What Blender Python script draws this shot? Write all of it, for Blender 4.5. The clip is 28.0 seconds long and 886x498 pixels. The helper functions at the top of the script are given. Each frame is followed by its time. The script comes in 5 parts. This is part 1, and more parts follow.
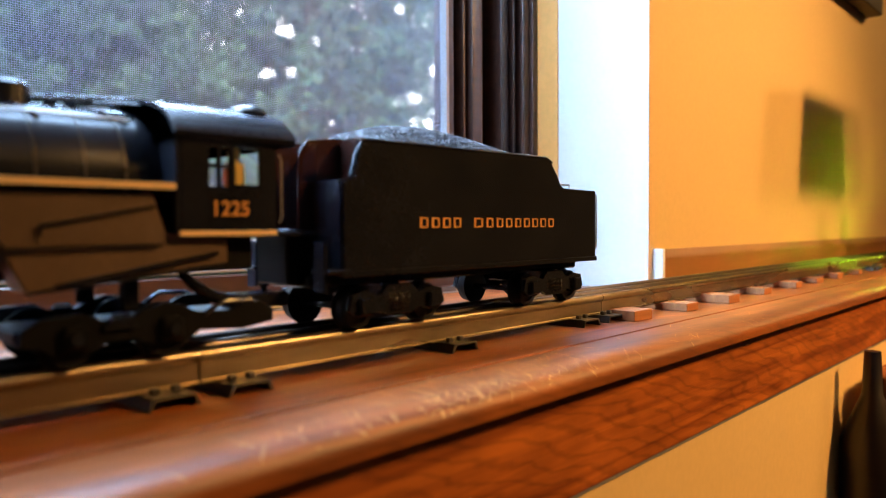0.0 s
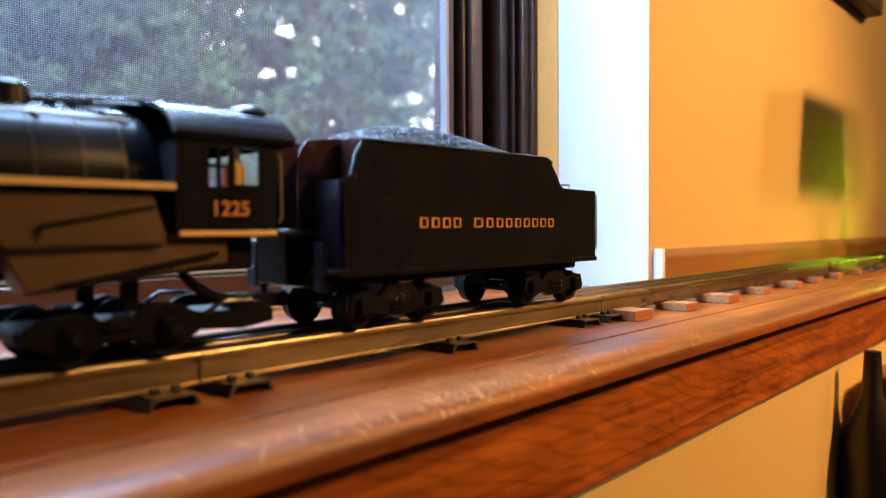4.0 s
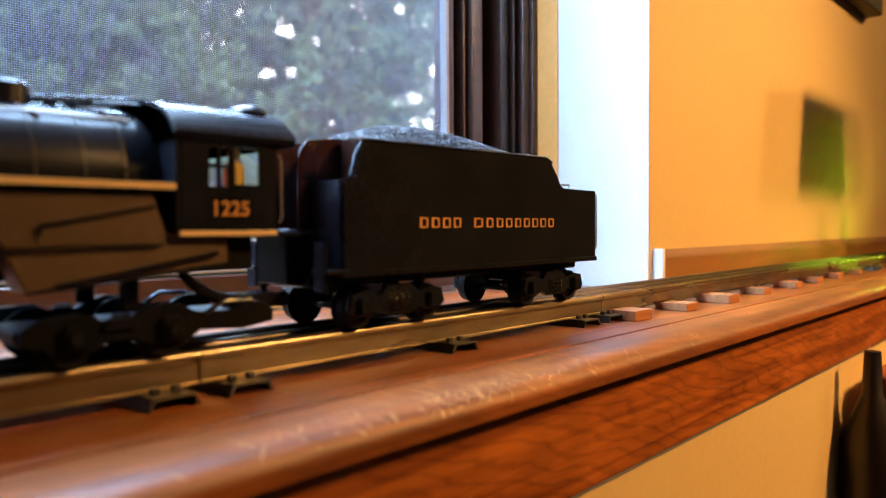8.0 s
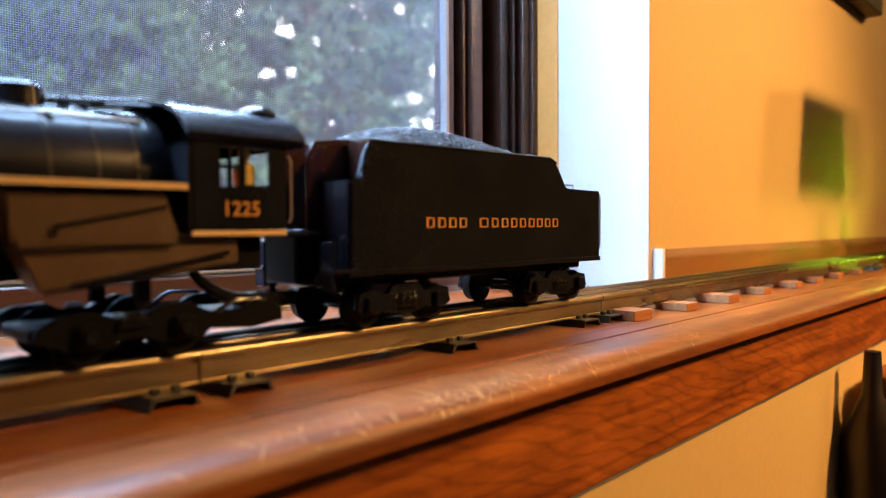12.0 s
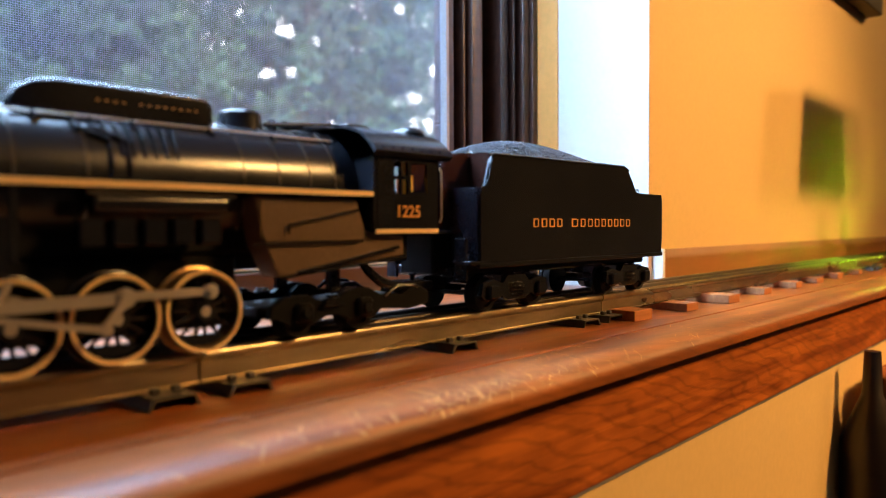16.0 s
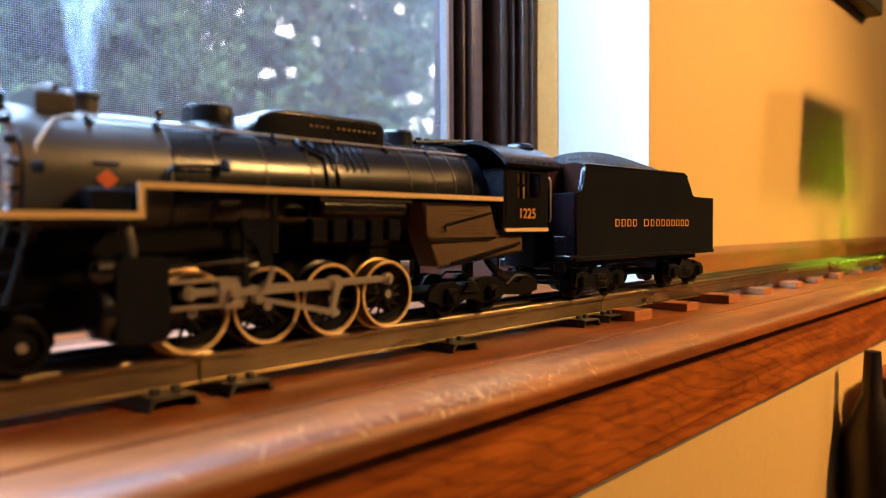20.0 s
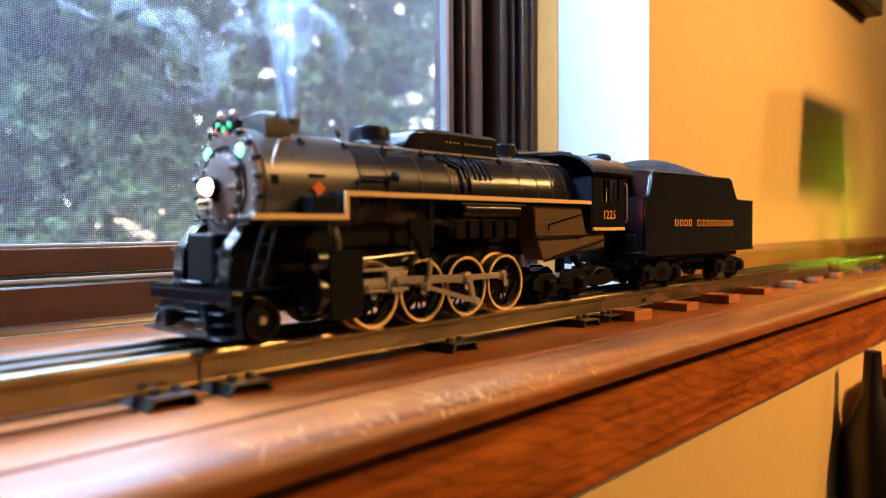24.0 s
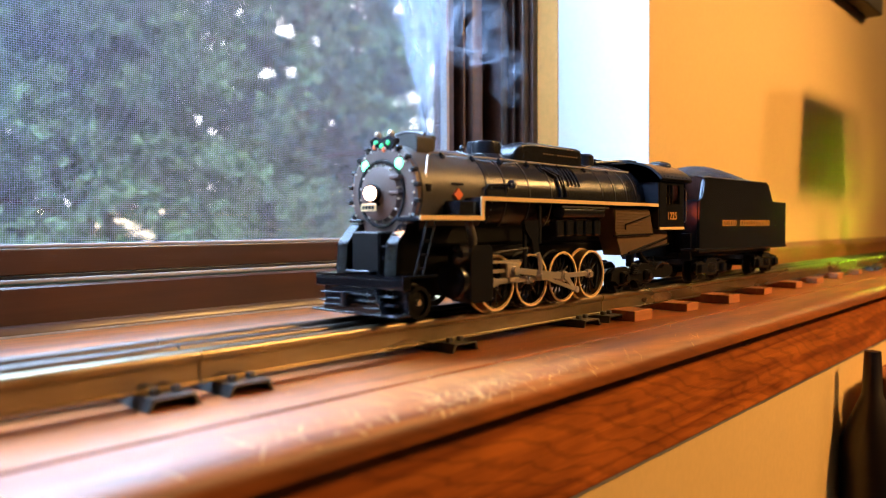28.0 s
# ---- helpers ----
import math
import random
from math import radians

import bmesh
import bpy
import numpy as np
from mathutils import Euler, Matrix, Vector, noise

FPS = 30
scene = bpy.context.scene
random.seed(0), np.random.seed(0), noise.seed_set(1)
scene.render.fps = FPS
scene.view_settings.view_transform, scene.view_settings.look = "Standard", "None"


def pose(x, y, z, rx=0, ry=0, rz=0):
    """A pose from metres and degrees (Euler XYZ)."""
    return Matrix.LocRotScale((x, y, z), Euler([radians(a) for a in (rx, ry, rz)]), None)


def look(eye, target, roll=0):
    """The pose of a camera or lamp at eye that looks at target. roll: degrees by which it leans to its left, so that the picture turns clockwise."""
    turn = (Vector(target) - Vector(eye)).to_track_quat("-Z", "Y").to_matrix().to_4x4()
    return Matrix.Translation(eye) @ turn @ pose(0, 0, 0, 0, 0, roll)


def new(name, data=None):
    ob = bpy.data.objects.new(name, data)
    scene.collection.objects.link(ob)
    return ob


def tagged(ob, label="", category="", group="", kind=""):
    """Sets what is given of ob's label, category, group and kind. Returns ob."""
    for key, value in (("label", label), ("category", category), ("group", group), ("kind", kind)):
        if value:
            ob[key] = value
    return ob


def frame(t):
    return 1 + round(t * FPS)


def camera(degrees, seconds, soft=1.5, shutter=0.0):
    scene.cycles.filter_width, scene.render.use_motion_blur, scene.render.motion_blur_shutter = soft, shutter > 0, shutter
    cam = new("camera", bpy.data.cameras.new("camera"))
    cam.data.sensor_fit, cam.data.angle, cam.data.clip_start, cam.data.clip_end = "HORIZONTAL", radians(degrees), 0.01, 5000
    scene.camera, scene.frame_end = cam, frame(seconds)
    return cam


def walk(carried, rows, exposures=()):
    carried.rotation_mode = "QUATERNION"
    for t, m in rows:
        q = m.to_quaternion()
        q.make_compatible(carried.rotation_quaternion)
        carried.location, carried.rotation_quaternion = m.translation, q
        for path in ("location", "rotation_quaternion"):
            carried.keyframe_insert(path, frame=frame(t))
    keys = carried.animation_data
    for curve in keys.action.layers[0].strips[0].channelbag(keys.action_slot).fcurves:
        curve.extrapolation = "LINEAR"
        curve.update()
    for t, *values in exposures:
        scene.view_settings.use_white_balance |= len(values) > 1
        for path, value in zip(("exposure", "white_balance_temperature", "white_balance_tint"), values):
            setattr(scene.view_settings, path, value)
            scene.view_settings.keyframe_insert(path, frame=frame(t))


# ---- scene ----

MM = 0.001
RAIL = 18.0          # rail head above the ledge, millimetres
EYE = (0.0, -0.2733, 0.064)

# ---- camera: it stands still ----
cam = camera(63.24, 28.0, soft=1.0)
YAW, PITCH, LEAN = radians(43.076), radians(1.755), -0.315
AIM = (EYE[0] + math.cos(YAW) * math.cos(PITCH), EYE[1] + math.sin(YAW) * math.cos(PITCH), EYE[2] - math.sin(PITCH))
walk(cam, [(0.0, look(EYE, AIM, LEAN)), (28.0, look(EYE, AIM, LEAN))], exposures=[(0.0, 1.2), (28.0, 1.2)])
cam.data.dof.use_dof = True
cam.data.dof.focus_distance = 0.5
cam.data.dof.aperture_fstop = 7.5

# ---- light ----
world = bpy.data.worlds.new("sky")
scene.world = world
world.use_nodes = True
wn = world.node_tree
sky = wn.nodes.new("ShaderNodeTexSky")
sky.sky_type, sky.sun_disc = "NISHITA", False
sky.sun_elevation, sky.sun_rotation = radians(42), radians(200)
sky.air_density, sky.dust_density = 1.0, 2.0
wn.nodes["Background"].inputs["Strength"].default_value = 0.15
wn.links.new(sky.outputs[0], wn.nodes["Background"].inputs["Color"])


def lamp(name, kind, m, power, colour, size=0.1, size_y=None):
    data = bpy.data.lights.new(name, kind)
    data.energy, data.color = power, colour
    if kind == "AREA":
        data.size = size
        if size_y:
            data.shape, data.size_y = "RECTANGLE", size_y
    elif kind == "SUN":
        data.angle = size
    else:
        data.shadow_soft_size = size
    ob = new(name, data)
    ob.matrix_world = m
    return ob


# sun over the house, on the trees beyond the window
lamp("sun", "SUN", look((-3, -6, 6), (0, 0, 0)), 5.0, (1.0, 0.95, 0.85), radians(1.0))
# daylight of the open sky above the trees, outside the window
lamp("sky_light", "AREA", look((-0.1, 2.1, 1.8), (0.4, 0.1, 0.05)), 140.0, (0.42, 0.65, 1.0), 4.2, 1.2)
# the same sky in the upper part of the window opening
lamp("window_light", "AREA", look((-0.1, 0.195, 0.58), (-0.1, -0.1, 0.24)), 14.0, (0.42, 0.65, 1.0), 0.9, 0.36)
# the room's warm ceiling spots: one behind the camera, one farther along the room
spot = lamp("room_spot", "SPOT", look((1.4, -1.6, 1.32), (0.75, 0.0, 0.03)), 116.0, (1.0, 0.54, 0.175), 0.16)
spot.data.spot_size, spot.data.spot_blend = radians(46), 1.0
side_spot = lamp("room_spot_far", "SPOT", look((2.6, -1.3, 1.25), (1.1, 0.05, -0.03)), 48.0, (1.0, 0.54, 0.175), 0.12)
side_spot.data.spot_size, side_spot.data.spot_blend = radians(44), 1.0


# ---- materials ----
def material(name, colour, rough=0.5, metal=0.0, vary=0.15, grain=400.0, bump=0.0, coat=0.0, stretch=(1, 1, 1), spot=40.0, rough_vary=0.1, isle=0.0, spec=0.5):
    """Base colour with variation at two scales, uneven gloss and fine relief; grain and spot are cycles a metre."""
    mat = bpy.data.materials.new(name)
    mat.use_nodes = True
    n, l = mat.node_tree.nodes, mat.node_tree.links
    b = n["Principled BSDF"]
    tc = n.new("ShaderNodeTexCoord")
    mp = n.new("ShaderNodeMapping")
    mp.inputs["Scale"].default_value = stretch
    l.new(tc.outputs["Object"], mp.inputs[0])
    fine, wide = n.new("ShaderNodeTexNoise"), n.new("ShaderNodeTexNoise")
    fine.inputs["Scale"].default_value, fine.inputs["Detail"].default_value = grain, 4
    wide.inputs["Scale"].default_value, wide.inputs["Detail"].default_value = spot, 3
    l.new(mp.outputs[0], fine.inputs["Vector"])
    l.new(mp.outputs[0], wide.inputs["Vector"])
    add = n.new("ShaderNodeMath")
    l.new(fine.outputs[0], add.inputs[0])
    l.new(wide.outputs[0], add.inputs[1])
    rng = n.new("ShaderNodeMapRange")
    rng.inputs[1].default_value, rng.inputs[2].default_value = 0.6, 1.4
    rng.inputs[3].default_value, rng.inputs[4].default_value = 1 - vary, 1 + vary
    l.new(add.outputs[0], rng.inputs[0])
    mix = n.new("ShaderNodeVectorMath")
    mix.operation = "SCALE"
    mix.inputs[0].default_value = colour[:3]
    l.new(rng.outputs[0], mix.inputs["Scale"])
    last = mix.outputs[0]
    if isle:
        info = n.new("ShaderNodeObjectInfo")
        r2 = n.new("ShaderNodeMapRange")
        r2.inputs[3].default_value, r2.inputs[4].default_value = 1 - isle, 1 + isle
        l.new(info.outputs["Random"], r2.inputs[0])
        m2 = n.new("ShaderNodeVectorMath")
        m2.operation = "SCALE"
        l.new(last, m2.inputs[0])
        l.new(r2.outputs[0], m2.inputs["Scale"])
        last = m2.outputs[0]
    l.new(last, b.inputs["Base Color"])
    rr = n.new("ShaderNodeMapRange")
    rr.inputs[3].default_value, rr.inputs[4].default_value = max(rough - rough_vary, 0.02), rough + rough_vary
    l.new(wide.outputs[0], rr.inputs[0])
    l.new(rr.outputs[0], b.inputs["Roughness"])
    b.inputs["Metallic"].default_value = metal
    b.inputs["Specular IOR Level"].default_value = spec
    b.inputs["Coat Weight"].default_value = coat
    b.inputs["Coat Roughness"].default_value = 0.15
    if bump:
        bp = n.new("ShaderNodeBump")
        bp.inputs["Strength"].default_value, bp.inputs["Distance"].default_value = 0.5, bump
        l.new(fine.outputs[0], bp.inputs["Height"])
        l.new(bp.outputs[0], b.inputs["Normal"])
    return mat


def wood(name, dark, light, rough=0.3, coat=0.4, scale=1.0, along=0.06, blotch=(0.75, 1.2), spec=0.5, patch=9, gloss=0.45, rings=0.0):
    """Varnished wood, grain along x, with pores and streaks."""
    mat = bpy.data.materials.new(name)
    mat.use_nodes = True
    n, l = mat.node_tree.nodes, mat.node_tree.links
    b = n["Principled BSDF"]
    tc = n.new("ShaderNodeTexCoord")
    mp = n.new("ShaderNodeMapping")
    mp.inputs["Scale"].default_value = (along * scale, scale, scale)
    l.new(tc.outputs["Object"], mp.inputs[0])
    warp = n.new("ShaderNodeTexNoise")
    warp.inputs["Scale"].default_value, warp.inputs["Detail"].default_value, warp.inputs["Distortion"].default_value = 60, 5, 1.2
    pore = n.new("ShaderNodeTexNoise")
    pore.inputs["Scale"].default_value, pore.inputs["Detail"].default_value = 700, 3
    big = n.new("ShaderNodeTexNoise")
    big.inputs["Scale"].default_value, big.inputs["Detail"].default_value = patch, 5
    l.new(mp.outputs[0], warp.inputs["Vector"])
    l.new(mp.outputs[0], pore.inputs["Vector"])
    l.new(tc.outputs["Object"], big.inputs["Vector"])
    ramp = n.new("ShaderNodeValToRGB")
    ramp.color_ramp.elements[0].position, ramp.color_ramp.elements[0].color = 0.32, (*dark, 1)
    ramp.color_ramp.elements[1].position, ramp.color_ramp.elements[1].color = 0.68, (*light, 1)
    l.new(warp.outputs[0], ramp.inputs[0])
    mul = n.new("ShaderNodeVectorMath")
    mul.operation = "SCALE"
    rng = n.new("ShaderNodeMapRange")
    rng.inputs[1].default_value, rng.inputs[2].default_value = 0.3, 0.7
    rng.inputs[3].default_value, rng.inputs[4].default_value = blotch
    l.new(big.outputs[0], rng.inputs[0])
    l.new(ramp.outputs[0], mul.inputs[0])
    l.new(rng.outputs[0], mul.inputs["Scale"])
    last = mul.outputs[0]
    if rings:
        # growth rings cut through by the face: long arches with fine dark lines
        bend = n.new("ShaderNodeMapping")
        bend.inputs["Scale"].default_value = (0.28, 1.0, 1.0)
        l.new(tc.outputs["Object"], bend.inputs[0])
        wv = n.new("ShaderNodeTexWave")
        wv.wave_type, wv.bands_direction = "BANDS", "DIAGONAL"
        for key, value in (("Scale", 78.0), ("Distortion", 10.0), ("Detail", 4.0), ("Detail Scale", 0.7)):
            wv.inputs[key].default_value = value
        l.new(bend.outputs[0], wv.inputs["Vector"])
        dark_line = n.new("ShaderNodeMapRange")
        dark_line.inputs[1].default_value, dark_line.inputs[2].default_value = 0.0, 0.35
        dark_line.inputs[3].default_value, dark_line.inputs[4].default_value = 1 - 0.6 * rings, 1.0
        l.new(wv.outputs["Fac"], dark_line.inputs[0])
        lined = n.new("ShaderNodeVectorMath")
        lined.operation = "SCALE"
        l.new(last, lined.inputs[0])
        l.new(dark_line.outputs[0], lined.inputs["Scale"])
        last = lined.outputs[0]
    l.new(last, b.inputs["Base Color"])
    b.inputs["Roughness"].default_value = rough
    b.inputs["Coat Weight"].default_value, b.inputs["Coat Roughness"].default_value = coat, gloss
    b.inputs["Coat IOR"].default_value = 1.5
    b.inputs["Specular IOR Level"].default_value = spec
    bp = n.new("ShaderNodeBump")
    bp.inputs["Strength"].default_value, bp.inputs["Distance"].default_value = 0.35, 0.0003
    l.new(pore.outputs[0], bp.inputs["Height"])
    l.new(bp.outputs[0], b.inputs["Normal"])
    return mat


def glow(name, colour, strength):
    mat = bpy.data.materials.new(name)
    mat.use_nodes = True
    b = mat.node_tree.nodes["Principled BSDF"]
    b.inputs["Base Color"].default_value = (*colour, 1)
    b.inputs["Emission Color"].default_value = (*colour, 1)
    b.inputs["Emission Strength"].default_value = strength
    return mat


def clear(name, colour, rough=0.02, ior=1.45):
    mat = bpy.data.materials.new(name)
    mat.use_nodes = True
    b = mat.node_tree.nodes["Principled BSDF"]
    b.inputs["Base Color"].default_value = (*colour, 1)
    b.inputs["Transmission Weight"].default_value = 1.0
    b.inputs["Roughness"].default_value, b.inputs["IOR"].default_value = rough, ior
    return mat


BLACK = material("black_plastic", (0.0105, 0.011, 0.015), 0.2, vary=0.25, grain=900, bump=0.00003, spec=0.36)
GLOSS = material("gloss_black", (0.005, 0.005, 0.006), 0.09, vary=0.25, grain=900, rough_vary=0.04, spec=0.4)
MATTE = material("matte_black", (0.004, 0.004, 0.0046), 0.45, vary=0.3, grain=900, bump=0.00005, spec=0.14)
SATIN = material("satin_black", (0.0115, 0.012, 0.0155), 0.23, vary=0.25, grain=1200, bump=0.00004, spec=0.55)
# glossy black sheet; the red tint paints in the warm wall's reflection
TINTED_BLACK = material("red_tinted_black_sheet", (0.03, 0.011, 0.008), 0.13, 0.0, vary=0.2, grain=700, spec=0.9)
GRAPHITE = material("graphite_paint", (0.085, 0.078, 0.075), 0.36, 0.35, vary=0.2, grain=900, bump=0.00003)
FRONTGREY = material("smokebox_front_grey", (0.11, 0.072, 0.062), 0.45, 0.2, vary=0.2, grain=800)
FIREBOX = material("firebox_brown_grey", (0.12, 0.07, 0.038), 0.42, 0.1, vary=0.2, grain=700)
WHITE = material("cream_line_paint", (0.8, 0.56, 0.28), 0.45, vary=0.08, grain=600)
STEEL = material("rod_steel", (0.6, 0.53, 0.46), 0.36, 0.75, vary=0.15, grain=900, bump=0.00003)
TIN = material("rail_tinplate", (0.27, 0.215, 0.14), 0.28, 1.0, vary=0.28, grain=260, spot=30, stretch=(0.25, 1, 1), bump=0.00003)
# same finish as the near rail, in a darker and rougher metal
RAILDARK = material("darker_rail", (0.11, 0.09, 0.075), 0.34, 1.0, vary=0.28, grain=260, spot=30, stretch=(0.25, 1, 1), bump=0.00003)
TREAD = material("tyre_steel", (0.30, 0.19, 0.08), 0.35, 0.8, vary=0.15)
TIE = material("tie_black_steel", (0.08, 0.078, 0.076), 0.34, 0.6, vary=0.3, grain=500)
GOLD = material("gold_lettering", (0.6, 0.25, 0.042), 0.5, vary=0.08, grain=500)
FADED = material("dull_gold_lettering", (0.2, 0.1, 0.03), 0.5, vary=0.1)
COAL = material("coal", (0.06, 0.06, 0.066), 0.22, vary=0.4, grain=900, spec=0.8)
RED = material("orange_badge", (0.8, 0.16, 0.05), 0.5, vary=0.1)
SKIN = material("figure_yellow", (0.8, 0.55, 0.12), 0.6, vary=0.1)
SCRATCH = material("bare_scratch", (0.85, 0.47, 0.17), 0.6, vary=0.3, grain=600)
BAND = material("boiler_band_steel", (0.05, 0.042, 0.035), 0.3, 0.5, vary=0.15)
BRASS = material("brass", (0.75, 0.45, 0.15), 0.35, 0.9, vary=0.1)
WALLP = material("cream_wall_paint", (0.71, 0.485, 0.21), 0.6, vary=0.05, grain=180, spot=6, bump=0.0002)
ROOMWALL = material("brown_room_wall", (0.08, 0.05, 0.03), 0.7, vary=0.1, grain=60, spot=3)
TANWALL = material("tan_room_wall", (0.36, 0.22, 0.10), 0.7, vary=0.08, grain=60, spot=3)
WHITEP = material("white_wall_paint", (0.85, 0.85, 0.83), 0.6, vary=0.04, grain=180, spot=8, bump=0.0002)
LEDGE = wood("ledge_wood", (0.17, 0.04, 0.0055), (0.44, 0.12, 0.0155), 0.42, 0.85, blotch=(0.7, 1.2), spec=0.1, patch=22, gloss=0.48, rings=0.3)
APRON = wood("apron_wood", (0.20, 0.042, 0.0075), (0.50, 0.135, 0.02), 0.36, 0.25, scale=1.6, along=0.05, blotch=(0.8, 1.2), spec=0.25, patch=30, rings=0.42)
SASH = wood("window_wood", (0.026, 0.0095, 0.006), (0.058, 0.022, 0.012), 0.32, 0.15)
CASING = wood("casing_wood", (0.05, 0.022, 0.015), (0.11, 0.046, 0.03), 0.35, 0.2)
TRIM = wood("trim_wood", (0.22, 0.078, 0.02), (0.34, 0.135, 0.036), 0.4, 0.2)
DARKWOOD = wood("dark_chair_wood", (0.006, 0.003, 0.002), (0.016, 0.007, 0.004), 0.4, 0.2)
BLOCK = wood("block_wood", (0.27, 0.09, 0.025), (0.42, 0.16, 0.05), 0.6, 0.0, scale=2.0)
# near-black fill for the recesses between window members
GAP = material("near_black_gap", (0.008, 0.006, 0.006), 0.35)
ORANGE_STRIP = material("orange_reveal_strip", (0.95, 0.44, 0.11), 0.5, vary=0.08, grain=200)
BEAD = material("grey_weatherstrip", (0.30, 0.29, 0.30), 0.5, vary=0.2)
WIRE = material("screen_wire", (0.22, 0.28, 0.44), 0.5, 0.3)
PLASTER = material("white_ceiling", (0.8, 0.78, 0.72), 0.7, vary=0.04)
FLOORW = wood("floor_wood", (0.12, 0.05, 0.02), (0.22, 0.1, 0.04), 0.4, 0.2, scale=0.2)
BARK = material("bark", (0.07, 0.05, 0.035), 0.85, vary=0.4, grain=60, spot=12, bump=0.004)
GRAVEL = material("pale_gravel", (0.58, 0.5, 0.34), 0.9, vary=0.3, grain=30, spot=2)
LEAF = material("leaves", (0.062, 0.132, 0.085), 0.6, spec=0.2, vary=0.8, grain=4, spot=1.7, rough_vary=0.15)
SKYGLOW = glow("bright_hazy_sky", (0.85, 0.93, 1.0), 1.3)
GRASS = material("grass", (0.06, 0.085, 0.03), 0.8, vary=0.4, grain=20, spot=0.7)
GLASS = clear("window_glass", (1, 1, 1))
GREENGLASS = clear("green_glass", (0.6, 0.9, 0.22), 0.08)
FIREGLOW = glow("firebox_glow", (1.0, 0.12, 0.03), 9.0)
LAMPGLOW = glow("headlight_glow", (1.0, 0.5, 0.3), 22.0)
GREENLED = glow("marker_green_glow", (0.12, 1.0, 0.4), 2.4)
JEWEL = glow("jewel_green_glow", (0.04, 0.6, 0.18), 0.35)
# for the added lamp's bulb, which throws yellow-green light on the wall
YELLOWGLOW = glow("wall_tint_glow", (0.85, 1.0, 0.15), 24.0)


# ---- mesh helpers, all in millimetres ----
def part(name, bm, mat, parent=None, label="", smooth=35):
    me = bpy.data.meshes.new(name)
    bmesh.ops.recalc_face_normals(bm, faces=bm.faces)
    bm.to_mesh(me)
    bm.free()
    me.materials.append(mat)
    if smooth:
        me.polygons.foreach_set("use_smooth", [True] * len(me.polygons))
        me.set_sharp_from_angle(angle=radians(smooth))
    ob = new(name, me)
    if 0 < smooth < 90:
        # broad faces keep their own normals beside rounded edges
        ob.modifiers.new("face_weight", "WEIGHTED_NORMAL").keep_sharp = True
    ob.parent = parent
    if label:
        tagged(ob, label)
    return ob


def again(ob, m=None, parent=None):
    """Another object on the same mesh."""
    o = new(ob.name.split(".")[0], ob.data)
    o.parent = parent if parent else ob.parent
    if ob.modifiers:
        o.modifiers.new("face_weight", "WEIGHTED_NORMAL").keep_sharp = True
    if m is not None:
        o.matrix_basis = m
    if "label" in ob:
        o["label"] = ob["label"]
    return o


def empty(name, label, category, group="", m=None, kind=""):
    e = new(name)
    e.empty_display_size = 0.01
    if m is not None:
        e.matrix_world = m
    return tagged(e, label, category, group, kind)


def at(x, y, z, rx=0, ry=0, rz=0):
    return pose(x * MM, y * MM, z * MM, rx, ry, rz)


def box(bm, x0, x1, y0, y1, z0, z1, bevel=0.0, seg=1, m=None):
    r = bmesh.ops.create_cube(bm, size=1.0)
    vs = r["verts"]
    t = Matrix.Translation(((x0 + x1) / 2 * MM, (y0 + y1) / 2 * MM, (z0 + z1) / 2 * MM)) @ Matrix.Diagonal(((x1 - x0) * MM, (y1 - y0) * MM, (z1 - z0) * MM, 1))
    bmesh.ops.transform(bm, matrix=(m @ t) if m is not None else t, verts=vs)
    if bevel:
        es = list({e for v in vs for e in v.link_edges})
        bmesh.ops.bevel(bm, geom=es, offset=bevel * MM, segments=seg, affect="EDGES", profile=0.5)
    return bm


def ring_loft(bm, rings, close=True, caps=True):
    """Skin a list of rings of points (millimetres)."""
    rows = [[bm.verts.new((p[0] * MM, p[1] * MM, p[2] * MM)) for p in ring] for ring in rings]
    n = len(rows[0])
    for a, b in zip(rows, rows[1:]):
        for i in range(n if close else n - 1):
            j = (i + 1) % n
            bm.faces.new((a[i], a[j], b[j], b[i]))
    if caps and close:
        bm.faces.new(rows[0][::-1])
        bm.faces.new(rows[-1])
    return bm


def lathe(bm, profile, centre=(0, 0, 0), axis="x", seg=32, caps=True):
    """profile: (distance along the axis, radius) pairs."""
    rings = []
    cx, cy, cz = centre
    for h, r in profile:
        ring = []
        for k in range(seg):
            a = 2 * math.pi * k / seg
            u, v = r * math.cos(a), r * math.sin(a)
            ring.append({"x": (cx + h, cy + u, cz + v), "y": (cx + u, cy + h, cz + v), "z": (cx + u, cy + v, cz + h)}[axis])
        rings.append(ring)
    return ring_loft(bm, rings, True, caps)


def prism(bm, pts, a0, a1, plane="xz"):
    """A closed outline in a plane, drawn out from a0 to a1 along the third axis."""
    def p3(p, a):
        return {"xz": (p[0], a, p[1]), "xy": (p[0], p[1], a), "yz": (a, p[0], p[1])}[plane]
    return ring_loft(bm, [[p3(p, a0) for p in pts], [p3(p, a1) for p in pts]])


def tube(bm, pts, r, seg=8, caps=True):
    """A round bar along points (millimetres)."""
    ps = [Vector(p) for p in pts]
    rings = []
    side = None
    for i, p in enumerate(ps):
        d = (ps[min(i + 1, len(ps) - 1)] - ps[max(i - 1, 0)]).normalized()
        if side is None:
            side = d.orthogonal().normalized()
        side = (side - d * side.dot(d)).normalized()
        up = d.cross(side)
        rad = r[i] if isinstance(r, (list, tuple)) else r
        rings.append([p + rad * (math.cos(2 * math.pi * k / seg) * side + math.sin(2 * math.pi * k / seg) * up) for k in range(seg)])
    return ring_loft(bm, rings, True, caps)


